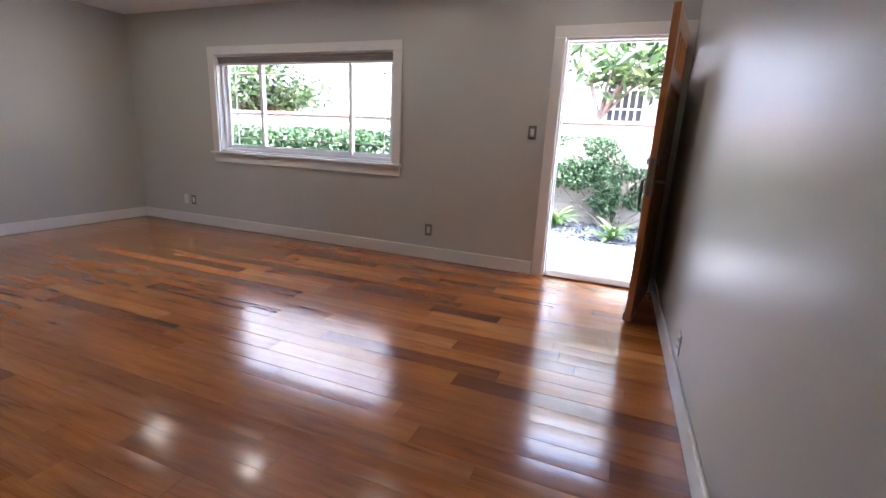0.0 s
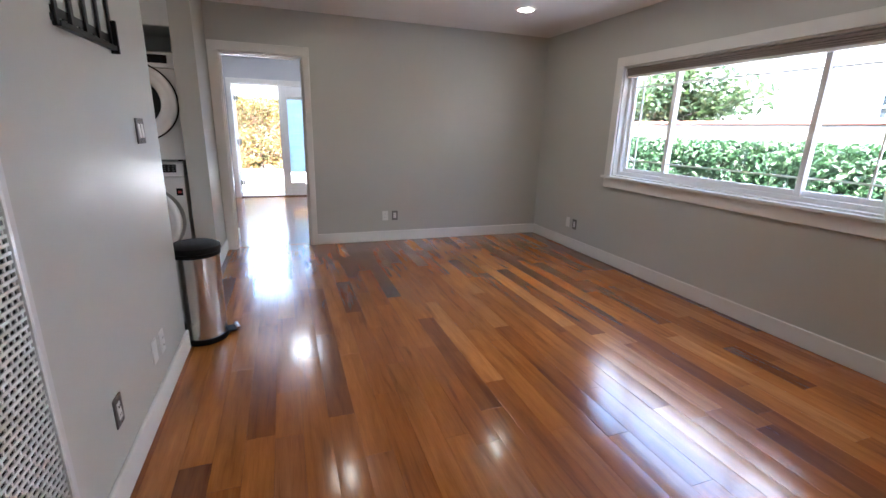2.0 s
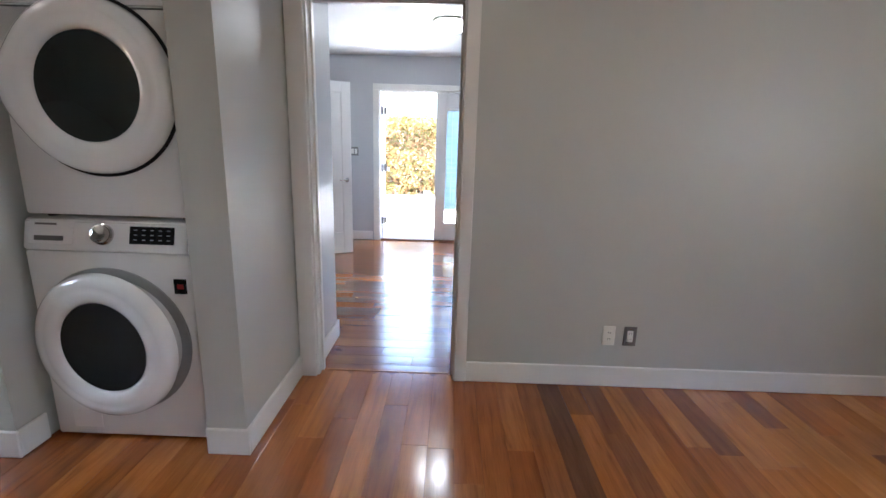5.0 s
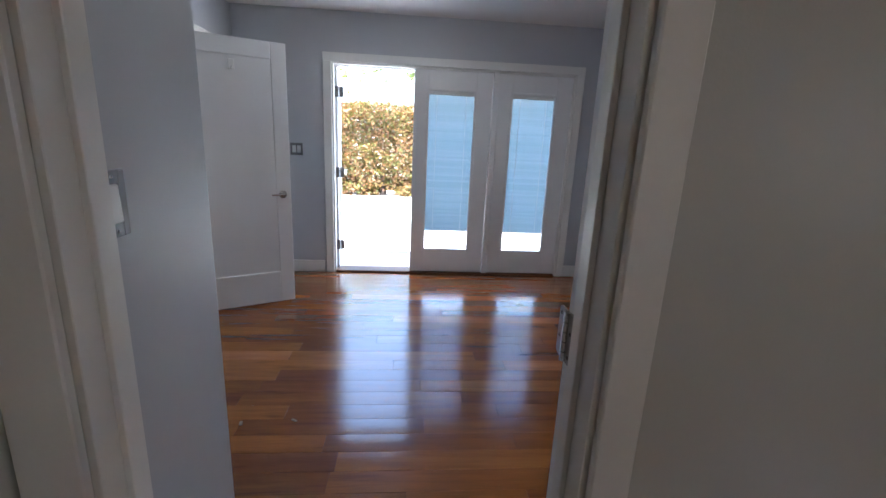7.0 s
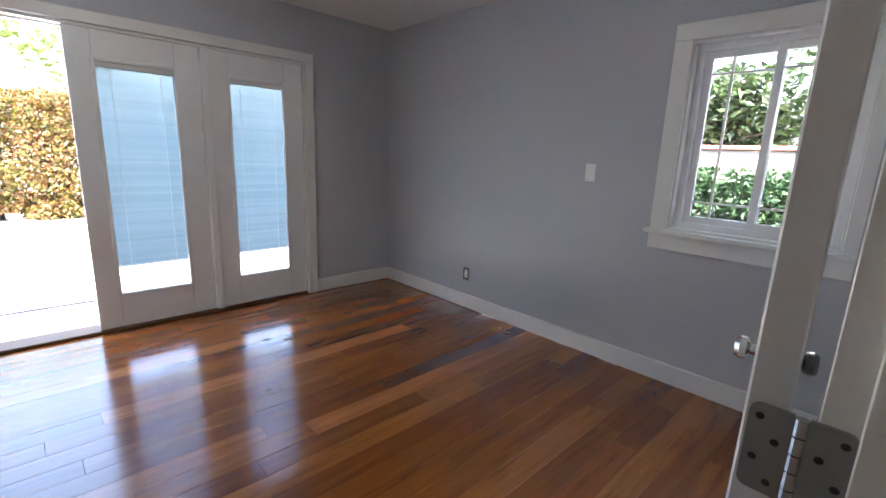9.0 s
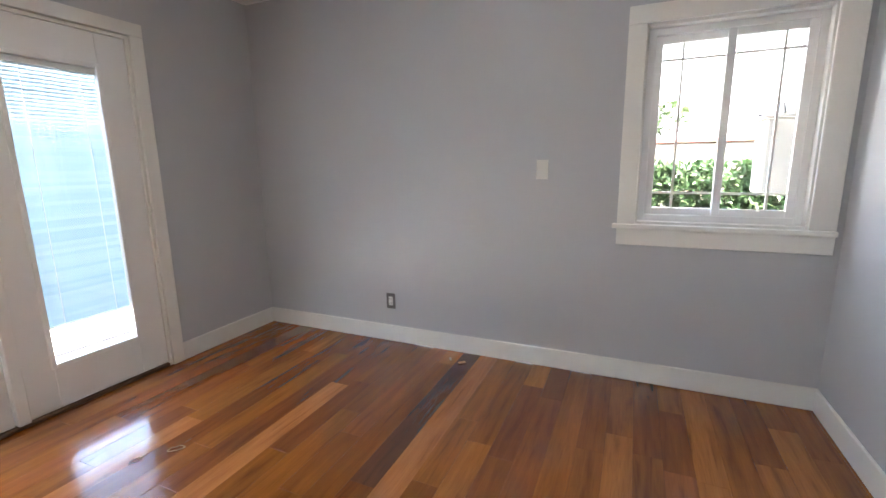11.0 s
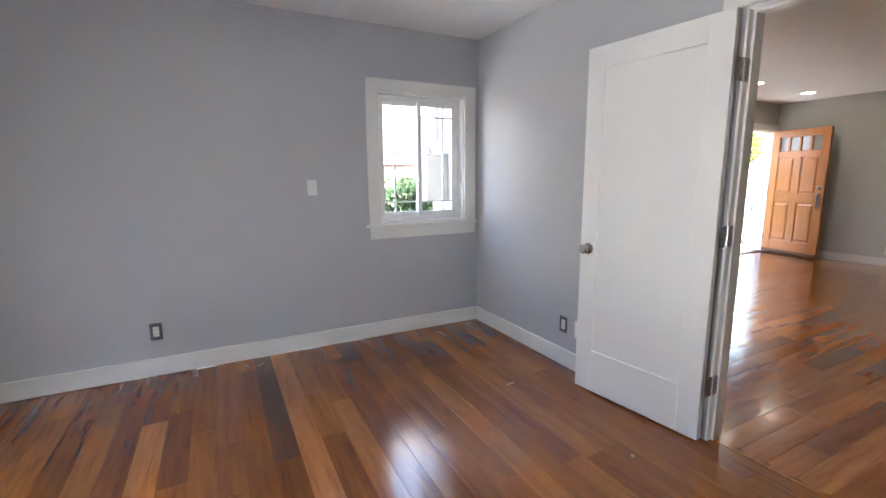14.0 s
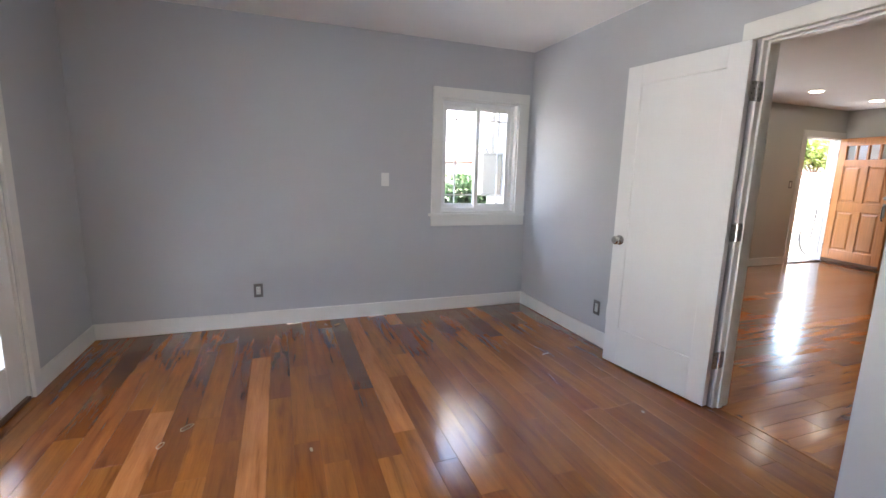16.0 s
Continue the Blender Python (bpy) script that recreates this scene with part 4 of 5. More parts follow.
    part("door_seal", lathe(bmesh.new(), [(rr + 0.012, 0.0005), (rr + 0.010, 0.005), (rr - 0.03, 0.005), (rr - 0.03, 0.0005)], 56, Matrix.Translation((0.001, yo, zc)) @ Matrix.Rotation(radians(90), 4, "Y")), SEALM if washer else BLACKP, top, "grey ring behind the door" if washer else "dark ring behind the door", True)
    if washer:
        part("energy_sticker", one_box(0.0, 0.265, 0.70, 0.0012, 0.318, 0.765), BLACKG, top, "small black sticker")
        part("sticker_mark", one_box(0.0012, 0.278, 0.722, 0.0018, 0.305, 0.742), REDP, top)
        part("filter_flap", one_box(0.0, -0.26, 0.05, 0.002, -0.13, 0.13, 0.001), ENAMEL, top)
    return top


machine("washing_machine", 0.002, 1.005, "white front-loading washing machine with its door ajar", True)
machine("tumble_dryer", 1.010, 0.915, "white tumble dryer stacked on the washing machine", False)


def cabinet(name, x0, y0, z0, x1, y1, z1, front, doors, label, handles="bar", toe=0.0, category="cabinet", drop=0.06):
    """Box cabinet with slab doors on its front ('+x', '+y' or '-y')."""
    c = thing(name, pose(x0, y0, z0), label, category)
    X, Y, Z = x1 - x0, y1 - y0, z1 - z0
    t = 0.019
    bx = {"+x": (0, 0, toe, X - t - 0.002, Y, Z), "+y": (0, 0, toe, X, Y - t - 0.002, Z), "-y": (0, t + 0.002, toe, X, Y, Z)}[front]
    part("body", one_box(*bx, 0.001), CABINET, c)
    if toe:
        k = {"+x": (0, 0, 0, X - 0.07, Y, toe), "+y": (0, 0, 0, X, Y - 0.07, toe), "-y": (0, 0.07, 0, X, Y, toe)}[front]
        part("toe_kick", one_box(*k), BLACKP, c)
    along = Y if front == "+x" else X
    for i in range(doors):
        a, b = along * i / doors + 0.0015, along * (i + 1) / doors - 0.0015
        za, zb = toe + 0.002, Z - 0.002
        d = {"+x": (X - t, a, za, X, b, zb), "+y": (a, Y - t, za, b, Y, zb), "-y": (a, 0, za, b, t, zb)}[front]
        dr = part("door", one_box(*d, 0.002), CABINET, c)
        h = (b - 0.05 if i % 2 == 0 else a + 0.05) if doors > 1 else b - 0.05
        low = handles == "low"
        h0, h1 = (za + drop, za + drop + 0.16) if low else (zb - drop - 0.16, zb - drop)
        bm = bmesh.new()
        if front == "+x":
            tube(bm, (X + 0.03, h, h0), (X + 0.03, h, h1), 0.006, 10)
            for zz in (h0 + 0.012, h1 - 0.012):
                tube(bm, (X, h, zz), (X + 0.03, h, zz), 0.005, 8)
        else:
            s = 1 if front == "+y" else -1
            yf = Y if s > 0 else 0
            tube(bm, (h, yf + 0.03 * s, h0), (h, yf + 0.03 * s, h1), 0.006, 10)
            for zz in (h0 + 0.012, h1 - 0.012):
                tube(bm, (h, yf, zz), (h, yf + 0.03 * s, zz), 0.005, 8)
        part("handle", bm, CHROME, dr, "brushed bar handle", True)
    return c


cabinet("wall_cabinet", XW, -0.748, 2.13, -4.36, 0.018, ZC - 0.002, "+x", 2, "white wall cabinet above the stacked laundry machines", "low")
cabinet("wall_cabinet", XW, -1.72, 1.40, -4.60, -0.88, 2.32, "+x", 2, "white two-door wall cabinet over the kitchen worktop", "low")
cabinet("wall_cabinet", -2.93, -0.25, 1.615, -2.15, 0.078, 2.40, "-y", 2, "white wall cabinet at the end of the kitchen wall", "low")
cabinet("base_cabinet", XW, -2.40, 0.0, -4.34, -1.49, 0.89, "+x", 2, "white kitchen base cabinet under the worktop", toe=0.1)
cabinet("base_cabinet", -3.13, -0.54, 0.0, -2.35, 0.06, 0.89, "-y", 2, "white kitchen base cabinet at the end of the worktop", toe=0.1)
cabinet("base_cabinet", -2.348, -0.54, 0.0, -1.55, 0.06, 0.89, "-y", 2, "white kitchen base cabinet under the worktop", toe=0.1)
tagged(link_mesh("worktop", one_box(XW, -2.42, 0.891, -4.30, -0.862, 0.93, 0.003), STONE), "taupe quartz kitchen worktop with clutter on it", "worktop")
tagged(link_mesh("worktop", one_box(-3.165, -0.57, 0.891, -1.53, 0.076, 0.93, 0.003), STONE), "taupe quartz worktop ending beside the wall", "worktop")
structure("backsplash", one_box(XW, -2.40, 0.931, XW + 0.008, -0.862, 1.399), SPLASH, "pale blue-grey glass backsplash", "backsplash")


def dishwasher():
    d = thing("dishwasher", pose(XW, -1.485, 0.0), "stainless steel dishwasher under the kitchen worktop", "dishwasher")
    part("body", one_box(0.02, 0.003, 0.10, 0.58, 0.605, 0.888), STEEL, d)
    part("door", one_box(0.58, 0.003, 0.12, 0.606, 0.605, 0.80, 0.004), STEEL, d)
    part("control_strip", one_box(0.58, 0.003, 0.805, 0.604, 0.605, 0.886, 0.004), BLACKG, d, "black control strip")
    bm = tube(bmesh.new(), (0.64, 0.05, 0.745), (0.64, 0.558, 0.745), 0.010, 10)
    for y in (0.08, 0.53):
        tube(bm, (0.60, y, 0.745), (0.64, y, 0.745), 0.008, 8)
    part("handle", bm, STEEL, d, "steel bar handle", True)
    part("toe_kick", one_box(0.02, 0.003, 0.0, 0.54, 0.605, 0.10), BLACKP, d)


dishwasher()


def bottle(x, y, r, h, material, cap, label):
    b = thing("bottle", pose(x, y, 0.9305), label, "bottle")
    part("body", lathe(bmesh.new(), [(0, 0), (r, 0), (r * 1.02, 0.01), (r, h * 0.75), (r * 0.55, h * 0.86), (r * 0.5, h * 0.88), (0, h * 0.88)], 20), material, b, "", True)
    part("cap", lathe(bmesh.new(), [(r * 0.75, h * 0.86), (r * 0.78, h), (0, h)], 16), cap, b, "", True)


bottle(-4.80, -1.83, 0.036, 0.27, REDP, BLACKP, "red bottle with black cap on the worktop")
bottle(-4.75, -1.66, 0.030, 0.16, WHITEP, WHITEP, "small white bottle on the worktop")


def bag(x, y, sx, sy, sz, material, label, seed):
    rng = random.Random(seed)
    bm = bmesh.new()
    bmesh.ops.create_icosphere(bm, subdivisions=3, radius=1.0)
    for v in bm.verts:
        k = 1 + 0.36 * noise.noise(v.co * 2.3 + Vector((seed, 0, 0))) + 0.24 * noise.noise(v.co * 6 + Vector((0, seed, 0)))
        v.co = Vector((v.co.x * sx * k, v.co.y * sy * k, max(0.0, (v.co.z * k + 0.75) * sz * 0.57)))
    ob = link_mesh("plastic_bag", bm, material, True)
    ob.matrix_basis = pose(x, y, 0.9305, 0, 0, rng.uniform(0, 180))
    tagged(ob, label, "bag")


bag(-4.72, -1.52, 0.10, 0.08, 0.17, YELLOWP, "crumpled yellow packet on the worktop", 3)
bag(-4.80, -1.41, 0.07, 0.07, 0.19, BLUEP, "crumpled blue packet on the worktop", 5)
bag(-4.60, -1.37, 0.10, 0.12, 0.11, CLEARBAG, "crumpled clear plastic bag on the worktop", 8)
tray = thing("frying_pan", pose(-4.52, -1.20, 0.9305), "black frying pan lying on the worktop", "pan")
part("bowl", lathe(bmesh.new(), [(0, 0), (0.075, 0), (0.09, 0.03), (0.087, 0.03), (0.072, 0.005), (0, 0.005)], 24), BLACKM, tray, "", True)
part("handle", tube(bmesh.new(), (0.085, 0, 0.025), (0.12, -0.03, 0.035), 0.008, 8), BLACKP, tray, "", True)


# ---- scraps on the bedroom floor ----
def scrap(x, y, l, w, rz):
    bm = one_box(-l / 2, -w / 2, 0, l / 2, w / 2, 0.006, 0.002)
    for v in bm.verts:
        v.co.z += 0.01 * (v.co.x / l) ** 2 + 0.001
    ob = link_mesh("wood_chip", bm, CHIPM)
    ob.matrix_basis = pose(x, y, 0.0002, 0, 0, rz)
    tagged(ob, "small pale wood chip lying on the floor", "wood chip", "wood chips on the floor")


for x, y, l, w, rz in ((-6.97, 3.13, 0.05, 0.022, 40), (-7.06, 3.15, 0.04, 0.012, 120), (-5.562, 2.05, 0.06, 0.012, 10), (-5.487, 1.17, 0.02, 0.015, 60), (-7.30, 1.40, 0.03, 0.012, 100), (-6.25, -0.015, 0.03, 0.014, 15), (-6.27, 0.235, 0.03, 0.012, 60)):
    scrap(x, y, l, w, rz)


def shaving(x, y, r, seed):
    """A thin curled loop of wood shaving."""
    bm = ring(bmesh.new(), r, 0.0022, None, 22, 5)
    for v in bm.verts:
        a = math.atan2(v.co.y, v.co.x)
        k = 1 + 0.25 * math.sin(2 * a + seed) + 0.12 * math.sin(5 * a + 2 * seed)
        v.co = Vector((v.co.x * k, v.co.y * k * 0.7, v.co.z + 0.0026))
    tagged(link_mesh("wood_shaving", bm, CHIPM, True), "thin curled wood shaving lying on the floor", "wood shaving", "wood chips on the floor").matrix_basis = pose(x, y, 0.0003, 0, 0, 40 * seed)


shaving(-7.89, 1.79, 0.028, 1)
shaving(-7.98, 1.66, 0.020, 2)


# ---- outside ----
structure("ground", one_box(-600, -600, -0.5, 600, 600, -0.20), EARTH, "flat dry ground reaching to the horizon", "ground")
structure("patio", one_box(-15.6, -9, -0.2, XF - 0.142, 12, -0.07), CONCRETE, "concrete patio, coloured light as if sunlit", "patio")
structure("walkway", one_box(-8.0, YN + 0.152, -0.2, 14, 6.42, -0.11), WALKWAY, "concrete walk in front of the house, coloured dark as if shaded", "walkway")
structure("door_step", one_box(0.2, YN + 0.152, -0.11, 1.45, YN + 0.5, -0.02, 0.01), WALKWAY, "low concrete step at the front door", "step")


structure("patio_line", one_box(-9.90, -2.0, -0.071, -9.84, 5.0, -0.066), NEARBLACK, "narrow dark line across the patio", "drain")


def leaf_cloud(name, points, size, material, long=2.0, flat=0.0, seed=1):
    """One mesh of many small folded leaves at the given points (n x 3)."""
    rng = np.random.default_rng(seed)
    n = len(points)
    d = rng.normal(size=(n, 3))
    d[:, 2] *= 1 - flat
    d /= np.linalg.norm(d, axis=1)[:, None]
    e = np.cross(d, rng.normal(size=(n, 3)))
    e /= np.linalg.norm(e, axis=1)[:, None]
    f = np.cross(d, e)
    s = size * rng.uniform(0.6, 1.3, n)[:, None]
    a, c = points - d * s * long / 2, points + d * s * long / 2
    b, g = points + e * s * 0.5 + f * s * 0.18, points - e * s * 0.5 + f * s * 0.18
    v = np.stack([a, b, c, g], 1).reshape(-1, 3)
    faces = [(4 * i, 4 * i + 1, 4 * i + 2, 4 * i + 3) for i in range(n)]
    me = bpy.data.meshes.new(name)
    me.from_pydata(v.tolist(), [], faces)
    me.materials.append(material)
    return new(name, me)


def lumpy(n, lo, hi, seed, skin=0.35):
    """Points in a box, thinned by noise and drawn towards its skin, so that the outline is uneven."""
    rng = np.random.default_rng(seed)
    lo, hi = np.array(lo), np.array(hi)
    out = []
    while len(out) < n:
        p = lo + (hi - lo) * rng.random(3)
        edge = min(np.min((p - lo)[1:3]), np.min((hi - p)[:3]))
        if edge > skin and rng.random() > 0.25:
            continue
        q = noise.noise(Vector(p * 1.7)) + 0.6 * noise.noise(Vector(p * 5.1))
        if edge < 0.16 and q < -0.05:
            continue
        out.append(p)
    return np.array(out)


def hedge(name, lo, hi, n, size, material, label, seed):
    h = thing(name, pose(0, 0, 0), label, "hedge")
    ob = leaf_cloud("foliage", lumpy(n, lo, hi, seed), size, material, 1.9, 0, seed)
    ob.parent = h
    tagged(ob, kind="stuff")
    bm = bmesh.new()
    rng = random.Random(seed)
    for k in range(int(max(hi[0] - lo[0], hi[1] - lo[1]) / 0.35)):
        x, y = rng.uniform(lo[0] + 0.2, hi[0] - 0.2), rng.uniform(lo[1] + 0.2, hi[1] - 0.2)
        tube(bm, (x, y, -0.21), (x + rng.uniform(-0.2, 0.2), y + rng.uniform(-0.15, 0.15), (lo[2] + hi[2]) * 0.6), 0.025, 6, 0.01)
    tagged(part("stem", bm, BARK, h), kind="stuff")
    return h


hedge("bronze_hedge", (-16.4, -5.0, -0.1), (-15.25, 7.5, 2.17), 150000, 0.044, HEDGEW, "tall clipped hedge of bronze and green leaves by the patio", 4)
hedge("green_hedge", (-9.5, 7.30, -0.05), (-0.75, 8.05, 1.30), 34000, 0.058, HEDGEN, "dense dark green hedge along the block wall", 6)


def block_wall():
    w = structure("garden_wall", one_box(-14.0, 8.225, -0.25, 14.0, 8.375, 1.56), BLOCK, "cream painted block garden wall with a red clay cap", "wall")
    me = {}
    for row in range(9):
        z = -0.21 + row * 0.197
        off = 0.2 if row % 2 else 0.0
        x = -2.2 + off
        while x < 4.0:
            key = "block"
            if key not in me:
                bm = one_box(-0.196, 0, 0, 0.196, 0.02, 0.189, 0.004)
                me[key] = bpy.data.meshes.new("wall_block")
                bm.to_mesh(me[key])
                bm.free()
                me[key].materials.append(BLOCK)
            ob = new("wall_block", me[key])
            ob.matrix_basis = pose(x, 8.207, z)
            ob.parent = w
            x += 0.4
    part("wall_cap", one_box(-14.0, 8.18, 1.565, 14.0, 8.42, 1.625, 0.008), CAP, w, "red clay coping")


block_wall()


def tree(name, x, y, trunk_h, crown_c, crown_r, n, leaf, material, bark, label, seed, long=2.4, lean=0.2, r0=0.07):
    t = thing(name, pose(x, y, -0.21), label, "tree")
    rng = random.Random(seed)
    bm = bmesh.new()
    p = Vector((0, 0, 0))
    steps = 5
    tops = Vector((rng.uniform(-lean, lean), rng.uniform(-lean, lean), trunk_h))
    for k in range(steps):
        q = tops * ((k + 1) / steps) + Vector((rng.uniform(-0.03, 0.03), rng.uniform(-0.03, 0.03), 0))
        tube(bm, p, q, r0 * (1 - 0.10 * k), 10, r0 * (1 - 0.10 * (k + 1)))
        p = q
    ends = []
    for k in range(9):
        a = 2 * math.pi * k / 9 + rng.uniform(-0.3, 0.3)
        e = Vector((crown_c[0] - x, crown_c[1] - y, crown_c[2] + 0.21)) + Vector((math.cos(a) * crown_r[0] * rng.uniform(0.3, 0.8), math.sin(a) * crown_r[1] * rng.uniform(0.3, 0.8), crown_r[2] * rng.uniform(-0.5, 0.7)))
        mid = (p + e) / 2 + Vector((0, 0, 0.12))
        tube(bm, p, mid, r0 * 0.45, 7, r0 * 0.3)
        tube(bm, mid, e, r0 * 0.3, 7, r0 * 0.1)
        ends += [mid, e, (mid + e) / 2]
    part("trunk", bm, bark, t, "", True)
    gen = np.random.default_rng(seed)
    pts = []
    base = np.array([[*e] for e in ends])
    while len(pts) < n:
        c = base[gen.integers(len(base))]
        d = gen.normal(size=3)
        d /= np.linalg.norm(d)
        pts.append(c + d * gen.random() ** 0.5 * np.array(crown_r) * 0.42)
    ob = leaf_cloud("crown", np.array(pts), leaf, material, long, 0.3, seed)
    ob.parent = t
    tagged(ob, kind="stuff")
    return t


tree("broadleaf_tree", 0.55, 8.75, 1.9, (0.75, 8.8, 2.75), (1.3, 0.6, 0.75), 360, 0.12, TREEL, BARK, "small broad-leaved tree behind the garden wall", 3)
tree("broadleaf_tree", 2.1, 8.8, 2.0, (2.0, 8.8, 2.8), (1.1, 0.6, 0.8), 380, 0.12, TREEL, BARK, "small broad-leaved tree behind the garden wall", 13)
# shade_tree is added out of view to throw shade on the slate bed
tree("shade_tree", 3.4, 6.75, 2.3, (2.55, 6.05, 3.25), (1.7, 1.4, 1.05), 2600, 0.115, TREEL, BARK, "unseen dense leafy tree added to shade the slate bed by the front walk", 17, r0=0.09)
tree("green_tree", 9.4, 9.1, 1.7, (9.0, 9.0, 2.45), (1.9, 0.6, 0.75), 2600, 0.085, SUNLEAF, BARK, "green tree above the garden wall, sun put into its leaf colour", 31)
tree("green_tree", -7.8, 8.85, 1.5, (-7.4, 8.8, 2.2), (2.0, 0.5, 0.85), 4200, 0.075, TREEL, BARK, "bushy green tree behind the garden wall", 7)
for k, (x, y, r, h) in enumerate(((-19.5, -3.6, 2.2, 4.2), (-20.0, -0.8, 1.8, 4.4), (-19.2, 1.6, 2.0, 4.0), (-20.5, 4.8, 2.2, 4.6))):
    tree("garden_tree", x, y, 2.6, (x + 0.2, y, h), (r, r, 1.4), 520, 0.11, SUNLEAF, PALEBARK, "leafy tree behind the patio hedge, sun put into its leaf colour", 21 + k, r0=0.14)


def shrub():
    s = thing("trained_shrub", pose(0.9, 7.95, -0.2), "dark green shrub trained flat against the garden wall", "shrub")
    bm = bmesh.new()
    rng = random.Random(2)
    for k in range(9):
        e = Vector((rng.uniform(-1.2, 0.9), rng.uniform(-0.05, 0.12), rng.uniform(0.7, 1.5)))
        m = e * 0.5 + Vector((0.08, 0, -0.12))
        tube(bm, (0, 0, 0), m, 0.022, 7, 0.014)
        tube(bm, m, e, 0.014, 6, 0.005)
    tagged(part("stem", bm, BARK, s), kind="stuff")
    gen = np.random.default_rng(5)
    pts = []
    while len(pts) < 9000:
        p = np.array([gen.uniform(-1.35, 1.0), gen.uniform(-0.22, 0.18), gen.uniform(0.1, 1.62)])
        u = (p[0] + 1.35) / 2.35
        top = 1.55 if u < 0.52 else max(1.08, 1.55 - 2.9 * (u - 0.52))
        low = 0.66 if u < 0.3 else max(0.14, 0.66 - 1.8 * (u - 0.3))
        body = low < p[2] < top
        q = noise.noise(Vector((p[0] * 2.6, p[1] * 2, p[2] * 2.6)))
        if body and (q > -0.14 if p[0] < 0.1 else q > 0.02) or gen.random() < 0.008:
            pts.append(p)
    ob = leaf_cloud("foliage", np.array(pts), 0.036, HEDGEN, 1.8, 0, 5)
    ob.parent = s
    tagged(ob, kind="stuff")


shrub()


def strap_plant(x, y, n, l, label, seed):
    """Rosette of arching strap leaves, each a tapering bent strip."""
    s = thing("strap_leaf_plant", pose(x, y, -0.13), label, "plant", "strap-leaved plants in the gravel")
    rng = random.Random(seed)
    for k in range(n):
        a = 2 * math.pi * k / n * 2.4 + rng.uniform(-0.2, 0.2)
        up, ln, w = rng.uniform(0.5, 1.35), l * rng.uniform(0.65, 1.1), 0.035 * l / 0.5
        bm = bmesh.new()
        rows = []
        p, el = Vector((0, 0, 0)), up
        for i in range(7):
            ww = w * (1 - (i / 6) ** 2) * (0.6 + 0.4 * min(1, i / 2)) + 0.002
            side = Vector((-math.sin(a), math.cos(a), 0)) * ww
            rows.append([bm.verts.new(p - side), bm.verts.new(p + Vector((0, 0, -ww * 0.35))), bm.verts.new(p + side)])
            p = p + Vector((math.cos(a) * math.cos(el), math.sin(a) * math.cos(el), math.sin(el))) * ln / 6
            el -= 0.28
        for r0, r1 in zip(rows, rows[1:]):
            for j in (0, 1):
                bm.faces.new((r0[j], r0[j + 1], r1[j + 1], r1[j]))
        part("leaf", bm, AGAVE, s)


for x, y, n, l, sd in ((0.95, 6.85, 22, 0.55, 1), (0.05, 7.55, 20, 0.62, 2), (2.0, 6.95, 18, 0.5, 3), (-5.15, 6.95, 22, 0.85, 4), (-4.2, 6.8, 20, 0.75, 5), (-2.6, 6.9, 20, 0.75, 6)):
    strap_plant(x, y, n, l, "striped green strap-leaved plant in slate gravel", sd)


def gravel():
    gen = np.random.default_rng(8)
    bm_v, bm_f = [], []
    for k in range(5200):
        x = gen.uniform(-1.2, 3.2) if k < 4200 else gen.uniform(-8, -1.2)
        y = gen.uniform(6.44, 8.18)
        r, a = gen.uniform(0.025, 0.06), gen.uniform(0, math.pi)
        z = -0.165 + gen.uniform(0, 0.03)
        c, s = math.cos(a), math.sin(a)
        ring_pts = [(1, 0.1), (0.45, 0.55), (-0.5, 0.6), (-1, 0), (-0.4, -0.55), (0.5, -0.6)]
        i = len(bm_v)
        tilt = gen.normal(0, 0.25, 2)
        for px, py in ring_pts:
            qx, qy = px * r, py * r * 0.8
            bm_v.append((x + c * qx - s * qy, y + s * qx + c * qy, z + tilt[0] * qx + tilt[1] * qy))
        bm_v.append((x, y, z + r * 0.32))
        for j in range(6):
            bm_f.append((i + j, i + (j + 1) % 6, i + 6))
    me = bpy.data.meshes.new("slate_gravel")
    me.from_pydata(bm_v, [], bm_f)
    me.materials.append(SLATE)
    tagged(new("slate_gravel", me), "bed of flat dark slate pebbles", "gravel", kind="stuff")
    structure("gravel_bed", one_box(-9.0, 6.425, -0.2, 14.0, 8.2, -0.172), SLATE, "dark bed under the slate pebbles", "ground")


gravel()


def neighbour():
    h = thing("neighbour_house", pose(0, 0, 0), "pale stucco house close behind the garden wall", "house", kind="structure")
    holes = [(-4.22, -3.78, 1.66, 2.08), (0.55, 1.20, 1.55, 2.30)]
    part("wall", slab("x", -13.0, 7.0, 9.55, 9.75, -0.3, 4.6, holes), PALESTUCCO, h)
    # unseen deep eave, brought forward to y 8.4 to shade the wall below
    part("roof", one_box(-13.4, 8.4, 4.6, 7.4, 16.0, 4.85), STUCCO, h)
    part("end_wall", one_box(-13.0, 9.752, -0.3, 7.0, 15.6, 4.598), PALESTUCCO, h)
    for a0, a1, z0, z1 in holes:
        win = part("window", one_box(a0, 9.69, z0, a1, 9.72, z1), FARGLASS, h, "dark window")
        n = 5 if a1 - a0 > 0.6 else 3
        for k in range(n + 1):
            x = a0 + (a1 - a0) * k / n
            part("frame", one_box(x - 0.02, 9.60, z0, x + 0.02, 9.66, z1), VINYL, win)
        for z in (z0 + 0.02, (z0 + z1) / 2, z1 - 0.02):
            part("frame", one_box(a0, 9.61, z - 0.018, a1, 9.65, z + 0.018), VINYL, win)


neighbour()


